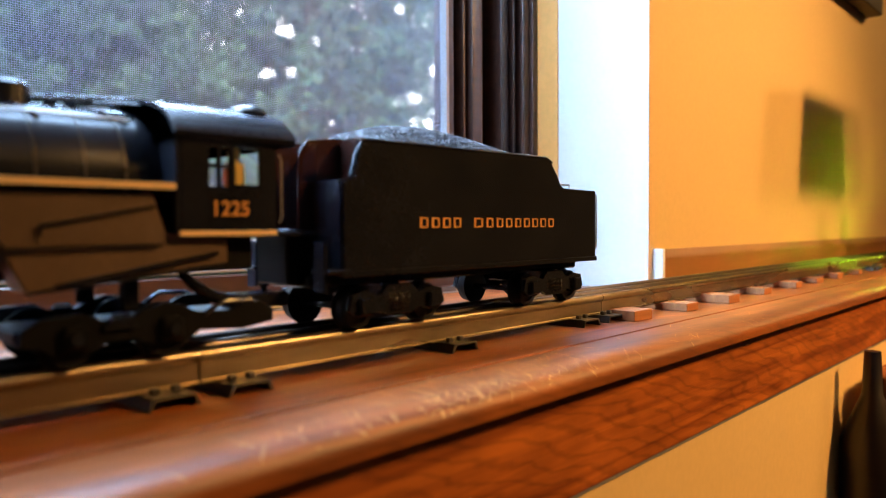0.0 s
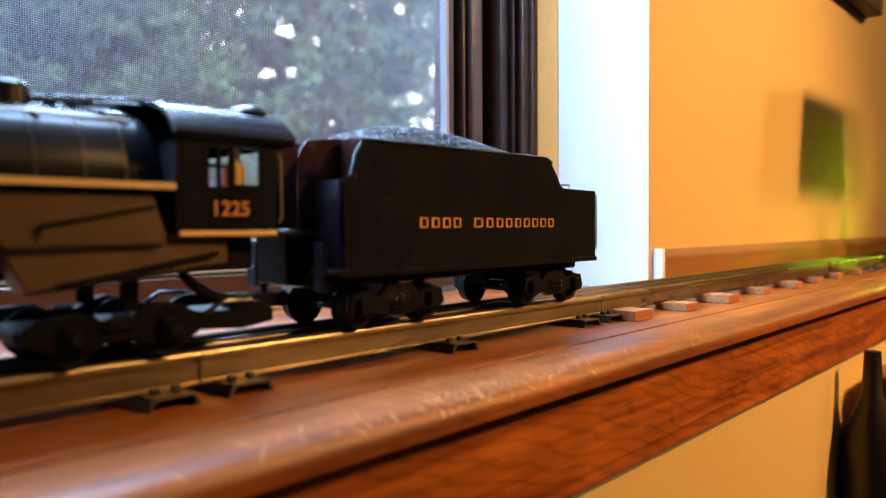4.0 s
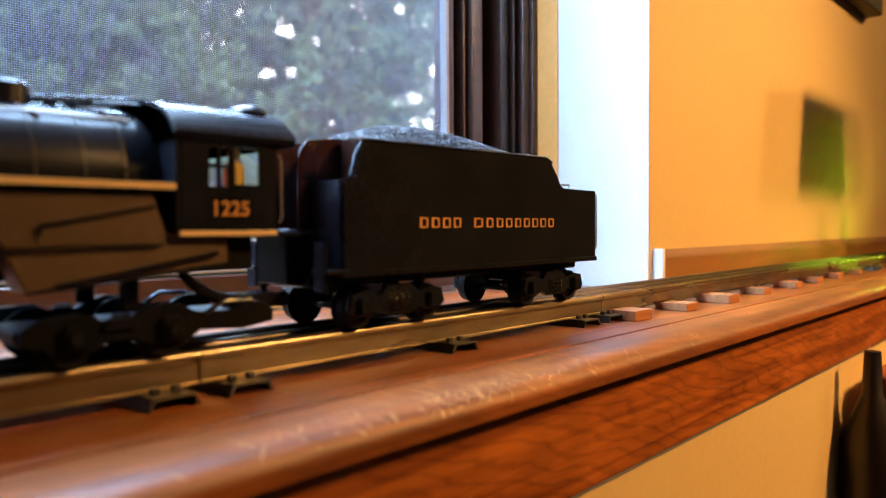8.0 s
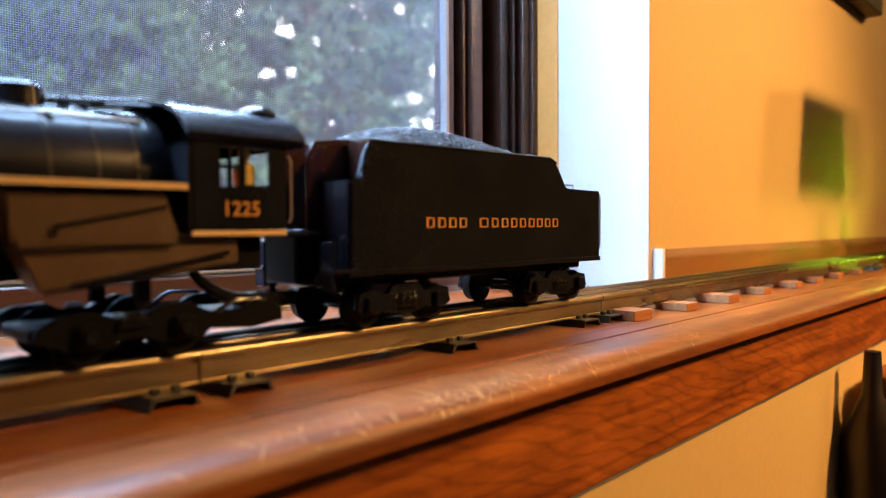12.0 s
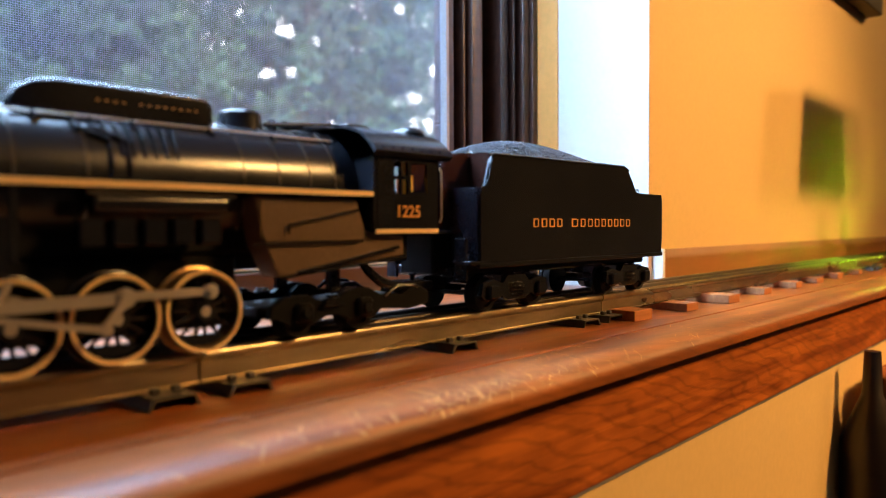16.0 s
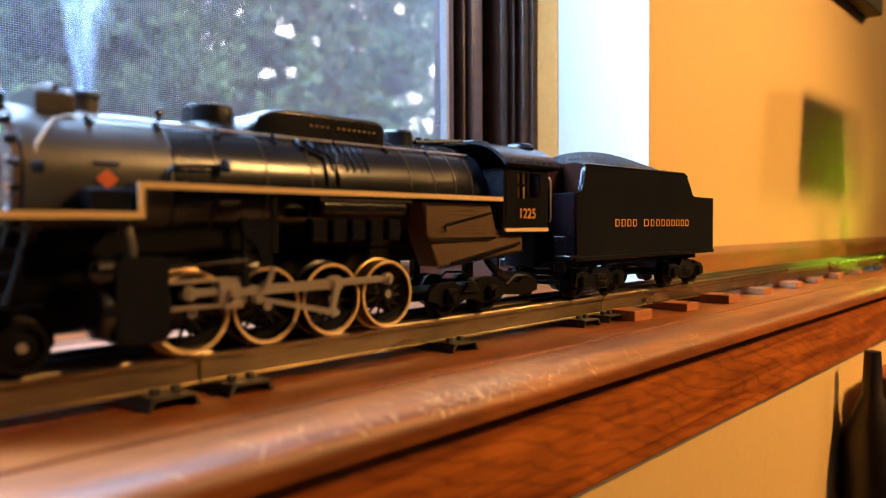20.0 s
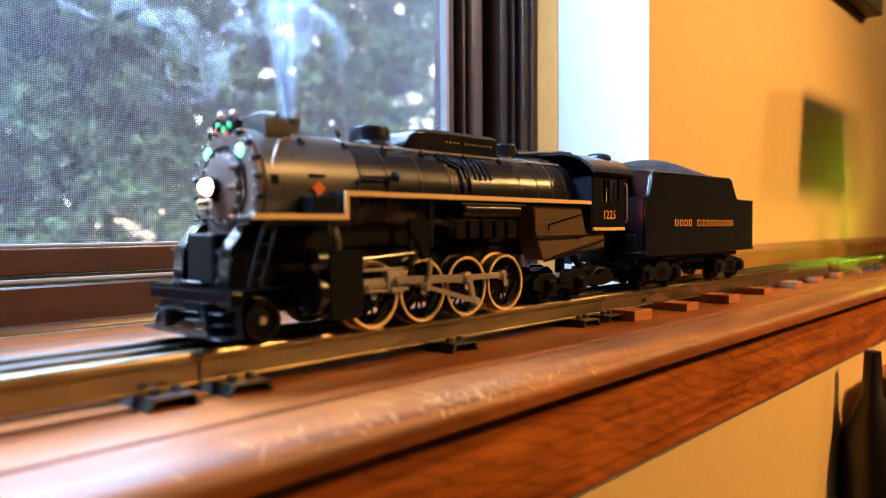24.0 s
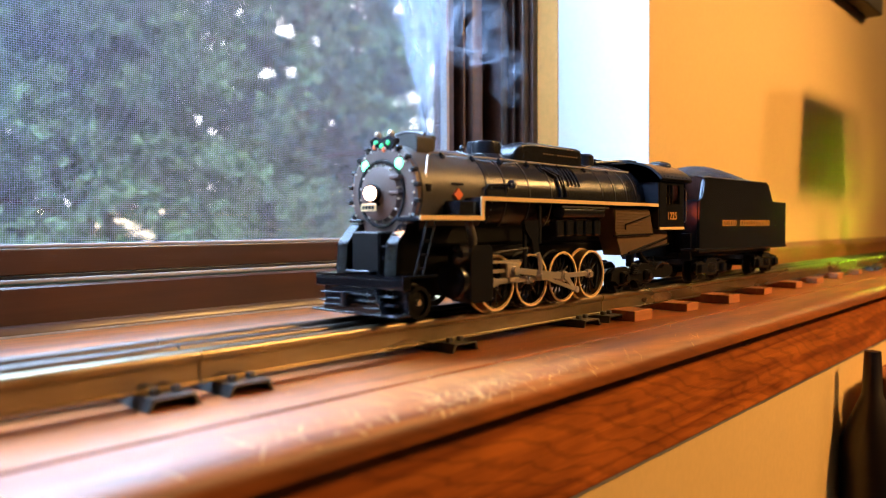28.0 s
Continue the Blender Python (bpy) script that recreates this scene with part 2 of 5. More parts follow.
def sphere(bm, c, r, seg=16, squash=(1, 1, 1)):
    res = bmesh.ops.create_uvsphere(bm, u_segments=seg, v_segments=max(seg // 2, 4), radius=r * MM)
    bmesh.ops.transform(bm, matrix=Matrix.Translation(Vector(c) * MM) @ Matrix.Diagonal((*squash, 1)), verts=res["verts"])
    return bm


def B():
    return bmesh.new()


def lettering(name, text, size, mat, parent, m, depth=0.15, bold=0.0, spacing=1.0, label=""):
    cu = bpy.data.curves.new(name, "FONT")
    cu.body, cu.size, cu.extrude, cu.offset, cu.space_character = text, size * MM, depth * MM, bold * MM, spacing
    cu.align_x = "CENTER"
    tmp = bpy.data.objects.new(name, cu)
    me = bpy.data.meshes.new_from_object(tmp)
    bpy.data.objects.remove(tmp)
    me.materials.clear()
    me.materials.append(mat)
    ob = new(name, me)
    ob.parent = parent
    ob.matrix_basis = m
    if label:
        tagged(ob, label)
    return ob


def structure(name, bm, mat, label, category="wall", smooth=35):
    return tagged(part(name, bm, mat, None, "", smooth), label, category, "", "structure")

# ---- the setting ----
LX0, LX1 = -1500.0, 1640.0      # the ledge's run
WALL_Y, WIN_Y, JAMB_X = 68.0, 202.0, 668.0
WIN_X0, WIN_TOP = -520.0, 1050.0
ROOM_X = 4800.0                 # the room goes on past the end of the ledge


def build_shell():
    structure("ground", box(B(), -90000, 90000, -90000, 90000, -1700, -1600), GRASS, "lawn round the house", "ground")
    structure("far_slope", prism(B(), [(17000, -1605), (17000, -1590), (70000, 2200), (70000, -1605)], -20000, 60000, "yz"), GRAVEL, "pale sunlit dry slope far behind the trees", "ground", 0)
    structure("backdrop", box(B(), -90000, 160000, 88000, 88100, -1600, 60000), SKYGLOW, "bright hazy white sky behind the trees", "sky")
    structure("foundation", box(B(), LX0 - 100, ROOM_X + 100, -3500, 310, -1599, -1001), ROOMWALL, "plain foundation under the room", "wall")
    structure("floor", box(B(), LX0, ROOM_X, -3400, WALL_Y, -1000, -940), FLOORW, "dark wooden floor of the room", "floor")
    structure("ceiling", box(B(), LX0 - 100, ROOM_X + 100, -3500, 320, 1450, 1550), PLASTER, "white plaster ceiling", "ceiling")
    structure("wall_south", box(B(), LX0, ROOM_X, -3500, -3400, -940, 1450), ROOMWALL, "brown room wall behind the viewer")
    structure("wall_west", box(B(), LX0 - 100, LX0, -3400, 310, -940, 1450), ROOMWALL, "brown room wall behind the viewer")
    structure("wall_east", box(B(), ROOM_X, ROOM_X + 100, -3400, 310, -940, 1450), TANWALL, "tan room wall at the far end of the room")
    structure("wall_north_end", box(B(), JAMB_X, ROOM_X, WALL_Y, 310, 0, 1450, 1.5, 2), WALLP, "cream painted wall beside the window")
    structure("wall_north_start", box(B(), LX0, WIN_X0, WALL_Y, 310, 0, 1450), WALLP, "cream painted wall beside the window")
    structure("wall_north_head", box(B(), WIN_X0, JAMB_X, WALL_Y, 310, WIN_TOP, 1450), WALLP, "cream painted wall above the window")
    structure("wall_north_low", box(B(), LX0, ROOM_X, -82, 310, -940, -20), WALLP, "cream painted wall below the wooden ledge")
    # white skin of the window's reveal
    structure("reveal", box(B(), JAMB_X - 2, JAMB_X - 0.2, WALL_Y + 0.5, WIN_Y + 60, 0.2, WIN_TOP), WHITEP, "white painted plaster reveal of the window", "reveal")


def build_ledge():
    bm = B()
    # rounded nosing with a fine groove behind it
    prof = [(WIN_Y + 60, -20), (WIN_Y + 60, 0), (-59.8, 0), (-60.4, -1.7), (-62.6, -1.7), (-63.4, 0.2)]
    for k in range(9):
        a = math.pi / 2 + k / 8 * math.radians(100)
        c, v = math.cos(a), math.sin(a)      # squarer than a half round
        prof.append((-76 - 19.5 * abs(c) ** 0.78, -9.6 + 9.8 * math.copysign(abs(v) ** 0.78, v)))
    prof += [(-93.4, -12.9), (-90, -13.4), (-84, -13.4), (-84, -20)]
    prism(bm, prof, LX0, ROOM_X, "yz")
    ob = part("ledge", bm, LEDGE, None, smooth=30)
    tagged(ob, "orange-brown varnished wooden window ledge with scratched nosing", "ledge", "", "structure")
    # pale scratches across the nosing, worn through the varnish
    rnd = random.Random(12)
    flat = [(y, z) for y, z in prof[6:15]]
    top = [(-34, 0.0), (-44, 0.0), (-52, 0.0), (-59, 0.0)]
    way = top + [(-63.6, 0.25)] + flat
    def on(u):
        k = max(0.0, min(0.9999, u)) * (len(way) - 1)
        i = int(k)
        f = k - i
        y, z = way[i][0] * (1 - f) + way[i + 1][0] * f, way[i][1] * (1 - f) + way[i + 1][1] * f
        dy, dz = way[i + 1][0] - way[i][0], way[i + 1][1] - way[i][1]
        n = math.hypot(dy, dz)
        return y + dz / n * 0.07, z - dy / n * 0.07
    vs, fs = [], []
    for k in range(420):
        cx = rnd.choice((120, 150, 175, 190, 205, 215, 225, 232, 240, 250, 265, 280, 300, 340, 420, 520)) + rnd.gauss(0, 16)
        u0, du, dx = rnd.uniform(0.26, 0.74), rnd.choice((1, 1, -1)) * rnd.uniform(0.02, 0.2), rnd.gauss(0, 5.5)
        if k % 6 == 0:
            du, dx = rnd.uniform(-0.05, 0.05), rnd.choice((-1, 1)) * rnd.uniform(6, 26)
        if k % 5 == 0:
            u0, du = rnd.uniform(0.02, 0.26), rnd.uniform(-0.04, 0.04)
        wd = rnd.uniform(0.08, 0.17) if k % 7 else rnd.uniform(0.18, 0.3)
        j = len(vs)
        n = 5
        for q in range(n + 1):
            f = q / n
            y, z = on(u0 + du * f)
            x = cx + dx * f + 0.5 * math.sin(f * 5 + k)
            w = wd * math.sin(math.pi * (0.06 + 0.9 * f))
            vs.extend([((x - w) * MM, y * MM, z * MM), ((x + w) * MM, (y - w * 0.4) * MM, z * MM)])
        for q in range(n):
            fs.append((j + 2 * q, j + 2 * q + 1, j + 2 * q + 3, j + 2 * q + 2))
    me = bpy.data.meshes.new("scratches")
    me.from_pydata(vs, [], fs)
    me.materials.append(SCRATCH)
    sc = new("scratches", me)
    sc.parent = ob
    tagged(sc, "pale scratches through the varnish", kind="stuff")
    bm = B()
    prism(bm, [(-81.9, -20.2), (-84.2, -20.2), (-84.2, -13.6), (-86.4, -13.6), (-86.4, -63), (-85.8, -65), (-81.9, -65)], LX0, ROOM_X, "yz")
    tagged(part("apron", bm, APRON), "reddish dark wooden apron board under the ledge", "trim", "", "structure")
    bm = B()
    prism(bm, [(-82.1, -65.2), (-84.6, -65.2), (-83.6, -68.2), (-82.1, -68.2)], LX0, ROOM_X, "yz")
    tagged(part("caulk", bm, BEAD), "grey caulk line under the apron", "trim", "", "structure")
    # baseboard along the wall, its sawn end pale
    bm = B()
    prism(bm, [(WALL_Y, 0.2), (58, 0.2), (58, 30), (60, 34), (62, 36), (64, 40), (WALL_Y, 40)], 681, ROOM_X - 0.5, "yz")
    tagged(part("baseboard", bm, TRIM), "orange stained wooden baseboard along the wall", "baseboard", "", "structure")
    bm = B()
    box(bm, 675, 680.5, 57, WALL_Y, 0.2, 41, 0.6)
    tagged(part("baseboard_end", bm, WHITEP), "pale bare end of the baseboard", "baseboard", "", "structure")


def build_window():
    win = empty("window_1", "dark brown stained wooden window with insect screen", "window", m=None, kind="structure")
    def bar(name, x0, x1, y0, y1, z0, z1, mat=SASH, bevel=1.2, label=""):
        return part(name, box(B(), x0, x1, y0, y1, z0, z1, bevel, 2), mat, win, label)
    x0, x1 = WIN_X0, JAMB_X - 2
    # bottom
    bm = B()
    prism(bm, [(WIN_Y, 1), (WIN_Y, 28.4), (WIN_Y + 1.2, 29.6), (WIN_Y + 60, 29.6), (WIN_Y + 60, 1)], x0, 608, "yz")
    part("sill", bm, SASH, win, "dark brown window stool board")
    bm = B()
    prism(bm, [(WIN_Y - 0.1, 0.9), (WIN_Y - 5, 0.9), (WIN_Y - 5, 3), (WIN_Y - 3, 6), (WIN_Y - 0.1, 7)], x0, 608, "yz")
    part("quarter_round", bm, SASH, win)
    part("caulk_line", box(B(), x0, 608, WIN_Y - 6.2, WIN_Y - 5.1, 0.2, 1.6), BEAD, win)
    bar("weather_strip", x0, 575, WIN_Y + 12, WIN_Y + 20, 30.5, 33.2, BEAD, 0.8, "pale grey weatherstrip")
    bar("groove_fill", x0, 575, WIN_Y + 15, WIN_Y + 20, 33.3, 35.3, GAP, 0.3)
    bar("bottom_rail", x0, 545, WIN_Y + 18, WIN_Y + 40, 35.4, 52.0)
    bar("glazing_bead", x0, 541.5, WIN_Y + 22, WIN_Y + 30, 52.2, 54.6, BEAD, 0.8, "pale grey glazing bead")
    # upright members at the jamb, stepping forward to the reveal, the recesses between them filled near-black
    top = WIN_TOP
    bar("screen_frame", 537.6, 541.4, WIN_Y + 21, WIN_Y + 30, 54.8, top - 61, BEAD, 0.6, "pale grey screen frame edge")
    bar("stile", 541.6, 551, WIN_Y + 23, WIN_Y + 44, 30, top)
    bar("groove_fill", 551.2, 562, WIN_Y + 34, WIN_Y + 50, 30, top, GAP)
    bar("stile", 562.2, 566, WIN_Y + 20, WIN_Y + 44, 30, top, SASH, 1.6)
    bar("groove_fill", 566.2, 571, WIN_Y + 30, WIN_Y + 50, 30, top, GAP)
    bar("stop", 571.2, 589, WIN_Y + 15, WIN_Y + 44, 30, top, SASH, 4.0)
    bar("groove_fill", 589.2, 612, WIN_Y + 36, WIN_Y + 50, 1, top, GAP)
    bar("stop", 612.2, 620, WIN_Y + 10, WIN_Y + 44, 1, top, SASH, 2.0)
    bar("stop", 620.2, 631, WIN_Y + 14, WIN_Y + 44, 1, top, CASING, 2.5)
    bar("stop", 631.2, 634, WIN_Y + 8, WIN_Y + 44, 1, top, SASH, 1.0)
    bar("groove_fill", 634.2, 644, WIN_Y + 30, WIN_Y + 50, 1, top, GAP)
    bar("casing", 644.2, 656, WIN_Y + 4, WIN_Y + 44, 1, top, CASING, 3.0)
    bar("casing", 656.2, JAMB_X - 2.2, WIN_Y, WIN_Y + 44, 1, top, CASING, 2.0)
    # thin orange strip over the white reveal, next to the casing
    bar("jamb_liner", JAMB_X - 4.0, JAMB_X - 2.2, WIN_Y - 27, WIN_Y - 0.3, 0.3, top, ORANGE_STRIP, 1.6, "orange strip on the reveal beside the casing")
    for a, b in ((WIN_X0, WIN_X0 + 60),):
        bar("stile", a, b, WIN_Y + 10, WIN_Y + 44, 30, top)
    bar("head_rail", x0, JAMB_X - 2.4, WIN_Y + 4, WIN_Y + 44, top - 60, top - 0.5)
    pane = part("pane", box(B(), x0 + 60, 543, WIN_Y + 33, WIN_Y + 36, 50, top - 58), GLASS, win, "clear window pane")
    pane.visible_shadow = False
    # insect screen: real wires
    vs, fs = [], []
    def wire(a, b, w, along):
        i = len(vs)
        if along == "x":
            vs.extend([(a[0], a[1] - w, a[2] - w), (a[0], a[1] + w, a[2] - w), (a[0], a[1], a[2] + w), (b[0], b[1] - w, b[2] - w), (b[0], b[1] + w, b[2] - w), (b[0], b[1], b[2] + w)])
        else:
            vs.extend([(a[0] - w, a[1] - w, a[2]), (a[0] + w, a[1] - w, a[2]), (a[0], a[1] + w, a[2]), (b[0] - w, b[1] - w, b[2]), (b[0] + w, b[1] - w, b[2]), (b[0], b[1] + w, b[2])])
        fs.extend([(i, i + 1, i + 4, i + 3), (i + 1, i + 2, i + 5, i + 4), (i + 2, i, i + 3, i + 5)])
    pitch, ys = 1.45, (WIN_Y + 28) * MM
    k = 0
    while 54 + k * pitch < 420:
        z = (54 + k * pitch) * MM
        wire((-100 * MM, ys, z), (543 * MM, ys, z), 0.125 * MM, "x")
        k += 1
    k = 0
    while -100 + k * pitch < 543:
        x = (-100 + k * pitch) * MM
        wire((x, ys, 0.054), (x, ys, 0.420), 0.125 * MM, "z")
        k += 1
    me = bpy.data.meshes.new("screen")
    me.from_pydata(vs, [], fs)
    me.materials.append(WIRE)
    scr = new("screen", me)
    scr.parent = win
    tagged(scr, "fine grey insect screen mesh", kind="stuff")


# openings between the boughs, as bearing, height and breadth in degrees from the window seat: high ones to the sky, low ones to the sunlit slope
SKY_GAPS = [(55.45, 15.04, 0.85), (54.9, 14.66, 0.58), (52.88, 14.34, 0.45), (56.76, 11.71, 0.54), (54.8, 11.95, 0.54), (49.8, 16.95, 0.58), (49.7, 13.6, 0.4), (46.44, 16.73, 0.54), (43.4, 12.31, 0.81), (45.51, 10.18, 0.54), (46.54, 9.74, 0.31), (44.23, 8.01, 0.36), (45.53, 8.31, 0.31), (51.86, 8.13, 0.27), (52.94, 9.1, 0.31), (61.84, 8.18, 0.31), (60.8, 7.39, 0.27), (74.05, 6.54, 0.4), (56.28, 16.51, 0.31)]
LOW_GAPS = [(68.8, 0.01, 0.63), (70.56, 2.02, 0.45), (66.35, 1.86, 0.45), (67.57, 0.95, 0.72), (66.49, 0.0, 0.85), (65.36, -0.38, 0.85), (69.48, 2.43, 0.31), (64.24, 1.24, 0.36), (72.64, 2.11, 0.27), (73.98, 1.78, 0.27)]


def build_trees():
    rng = np.random.default_rng(4)
    # place, reach, height, foot of the crown, number of limbs
    spots = [(0.0, 3.3, 1.15, 3.2, 0.25, 120), (0.85, 3.8, 1.15, 3.6, 0.25, 130), (2.85, 3.6, 1.2, 4.3, 0.25, 125), (1.8, 4.6, 1.0, 4.1, 0.5, 150), (3.7, 4.1, 1.25, 4.7, 0.25, 120), (5.2, 4.6, 1.4, 4.8, 0.25, 100),
             (2.2, 6.4, 1.9, 6.0, 0.6, 300), (4.0, 6.0, 1.7, 5.6, 0.3, 170), (0.7, 6.0, 1.6, 5.4, 0.3, 170), (0.2, 6.8, 1.8, 5.0, 0.25, 150), (-1.6, 6.6, 1.6, 4.6, 0.25, 120), (1.4, 9.0, 2.0, 6.4, 1.5, 240), (3.6, 8.6, 2.0, 6.2, 1.4, 120), (6.3, 8.0, 1.8, 5.2, 0.25, 60),
             # three out of view, added to block bright sky from the left
             (-1.35, 3.3, 1.2, 4.2, 0.25, 70), (-2.5, 3.0, 1.3, 4.3, 0.25, 70), (-3.8, 2.6, 1.4, 4.4, 0.25, 60)]
    for i, (tx, ty, rad, high, foot, nl) in enumerate(spots):
        tree = empty("tree", "dense green conifer tree outside the window", "tree", "trees beyond the window", pose(tx, ty, -1.6))
        bm = B()
        tube(bm, [(0, 0, -20), (20, 10, 900), (-10, 30, 2200), (30, 0, high * 850)], [85, 70, 48, 10], 10)
        part("trunk", bm, BARK, tree)
        # limbs in whorls, leaf sprays along them
        bm = B()
        mids = []
        for k in range(nl):
            f = (k + rng.random()) / nl
            z0 = foot + f * (high - foot - 0.2)
            reach = rad * (1 - 0.62 * f) * rng.uniform(0.75, 1.15)
            a = k * 2.4 + rng.normal(0, 0.3)
            d = np.array([math.cos(a), math.sin(a), rng.uniform(-0.18, 0.2)])
            if k % 5 == 0:
                tube(bm, [(0, 0, z0 * 1000), tuple((d * reach * 500 + (0, 0, z0 * 1000))), tuple((d * reach * 950 + (0, 0, z0 * 1000 - 60)))], [16, 10, 3], 5)
            for q in range(6):
                # clumps of fine sprays along the limb, with gaps between them
                tt = rng.uniform(0.2, 1.05) ** 0.7
                mids.append(d * reach * tt + np.array([0, 0, z0]) + rng.normal(0, 0.10, 3))
        mids = np.array(mids)
        p = np.repeat(mids, 16, 0)
        p = p + rng.normal(0, 1, p.shape) * (0.08, 0.08, 0.05)
        off = p + np.array([tx, ty, -1.6]) - np.array(EYE)
        bearing = np.degrees(np.arctan2(off[:, 1], off[:, 0]))
        height = np.degrees(np.arctan2(off[:, 2], np.hypot(off[:, 0], off[:, 1])))
        spray = np.degrees(0.045 / np.linalg.norm(off, axis=1))
        keep = np.ones(len(p), bool)
        for b0, h0, br in SKY_GAPS + LOW_GAPS:
            keep &= np.hypot((bearing - b0) * math.cos(radians(h0)), height - h0) > br * 0.7 + spray * 0.62
        p = p[keep]
        base = rng.normal(0, 1, p.shape) - (0, 0, 0.5)
        base /= np.linalg.norm(base, axis=1, keepdims=True)
        p, base = np.repeat(p, 6, 0), np.repeat(base, 6, 0)
        u = base + rng.normal(0, 0.5, p.shape)
        u /= np.linalg.norm(u, axis=1, keepdims=True)
        w = np.cross(u, rng.normal(0, 1, p.shape))
        w /= np.linalg.norm(w, axis=1, keepdims=True) + 1e-9
        ln, wd = rng.uniform(0.04, 0.095, (len(p), 1)), rng.uniform(0.006, 0.013, (len(p), 1))
        vs = np.stack([p, p + u * ln * 0.5 + w * wd, p + u * ln, p + u * ln * 0.5 - w * wd], 1).reshape(-1, 3)
        fs = np.arange(len(vs)).reshape(-1, 4)
        tagged(part("limbs", bm, BARK, tree), kind="stuff")
        me = bpy.data.meshes.new("crown")
        me.from_pydata(vs.tolist(), [], fs.tolist())
        me.materials.append(LEAF)
        cr = new("crown", me)
        cr.parent = tree
        tagged(cr, "crown of fine green sprays", kind="stuff")


# ---- track ----
TIES = [-310, -180, -50, 120, 151, 276, 398, 428, 1132, 1165]
BLOCKS = [(449, 24, 43, 9.0), (523, 20, 44, 7.5), (597, 22, 47, 9.0), (692, 20, 41, 7.5), (782, 20, 41, 8.0), (868, 20, 38, 7.5), (955, 20, 36, 8.0), (1045, 20, 36, 8.0), (1260, 20, 36, 7.5)]
JOINTS = [-158, 136, 430, 724, 1018, 1312]


def build_track():
    track = empty("train_track", "three-rail tinplate toy train track on the ledge", "train track")
    ends = [LX0 + 300] + JOINTS + [1560]
    for y, far in ((-17.5, 0), (0.0, 1), (17.5, 2)):
        for a, b in zip(ends, ends[1:]):
            bm = B()
            prof = []
            for k in range(13):          # round head
                t = math.radians(-50 + k * 280 / 12)
                prof.append((y + 2.6 * math.cos(t), RAIL - 2.6 + 2.6 * math.sin(t)))
            prof += [(y - 0.9, RAIL - 5.2), (y - 0.9, 5.9), (y - 2.2, 5.5), (y - 2.2, 4.7), (y + 2.2, 4.7), (y + 2.2, 5.5), (y + 0.9, 5.9), (y + 0.9, RAIL - 5.2)]
            prism(bm, prof, a + 0.35, b - 0.35, "yz")
            # middle and far rails take the darker metal
            part("rail", bm, RAILDARK if far else TIN, track, "rail in darker metal" if far else "")
        for j in JOINTS:
            part("rail_pin", lathe(B(), [(j - 3, 1.5), (j + 3, 1.5)], (0, y, RAIL - 2.6), "x", 8), STEEL, track)
    bm = B()
    # pressed tie: a trough with flared ends
    w, L = 10.0, 31.0
    prism(bm, [(-w, 0.15), (-w + 2.0, 4.6), (w - 2.0, 4.6), (w, 0.15), (w - 1.0, 0.15), (w - 2.8, 3.8), (-w + 2.8, 3.8), (-w + 1.0, 0.15)], -L, L, "xz")
    for s in (-1, 1):
        for dx in (-4, 4):
            box(bm, dx - 1.6, dx + 1.6, s * 23.2 - 1.4, s * 23.2 + 1.4, 4.5, 7.0, 0.5)
    first = None
    for x in TIES:
        if first is None:
            first = part("tie", bm, TIE, track, "black pressed steel tie")
            first.matrix_basis = at(x, 0, 0)
        else:
            again(first, at(x, 0, 0))
    rnd = random.Random(3)
    for x, w, end, h in BLOCKS:
        end -= 2.5
        bm = B()
        h *= 0.78
        prism(bm, [(-end, 0.05), (-end, h), (-20.6, h), (-20.4, 4.65), (30, 4.65), (30, 0.05)], -w / 2, w / 2, "yz")
        bmesh.ops.bevel(bm, geom=list(bm.edges), offset=0.35 * MM, segments=1, affect="EDGES")
        b = tagged(part("wood_block", bm, BLOCK), "small bare wooden block under the toy track", "wood block", "blocks under the track")
        b.matrix_basis = at(x, 0, 0, 0, 0, rnd.uniform(-3, 3))


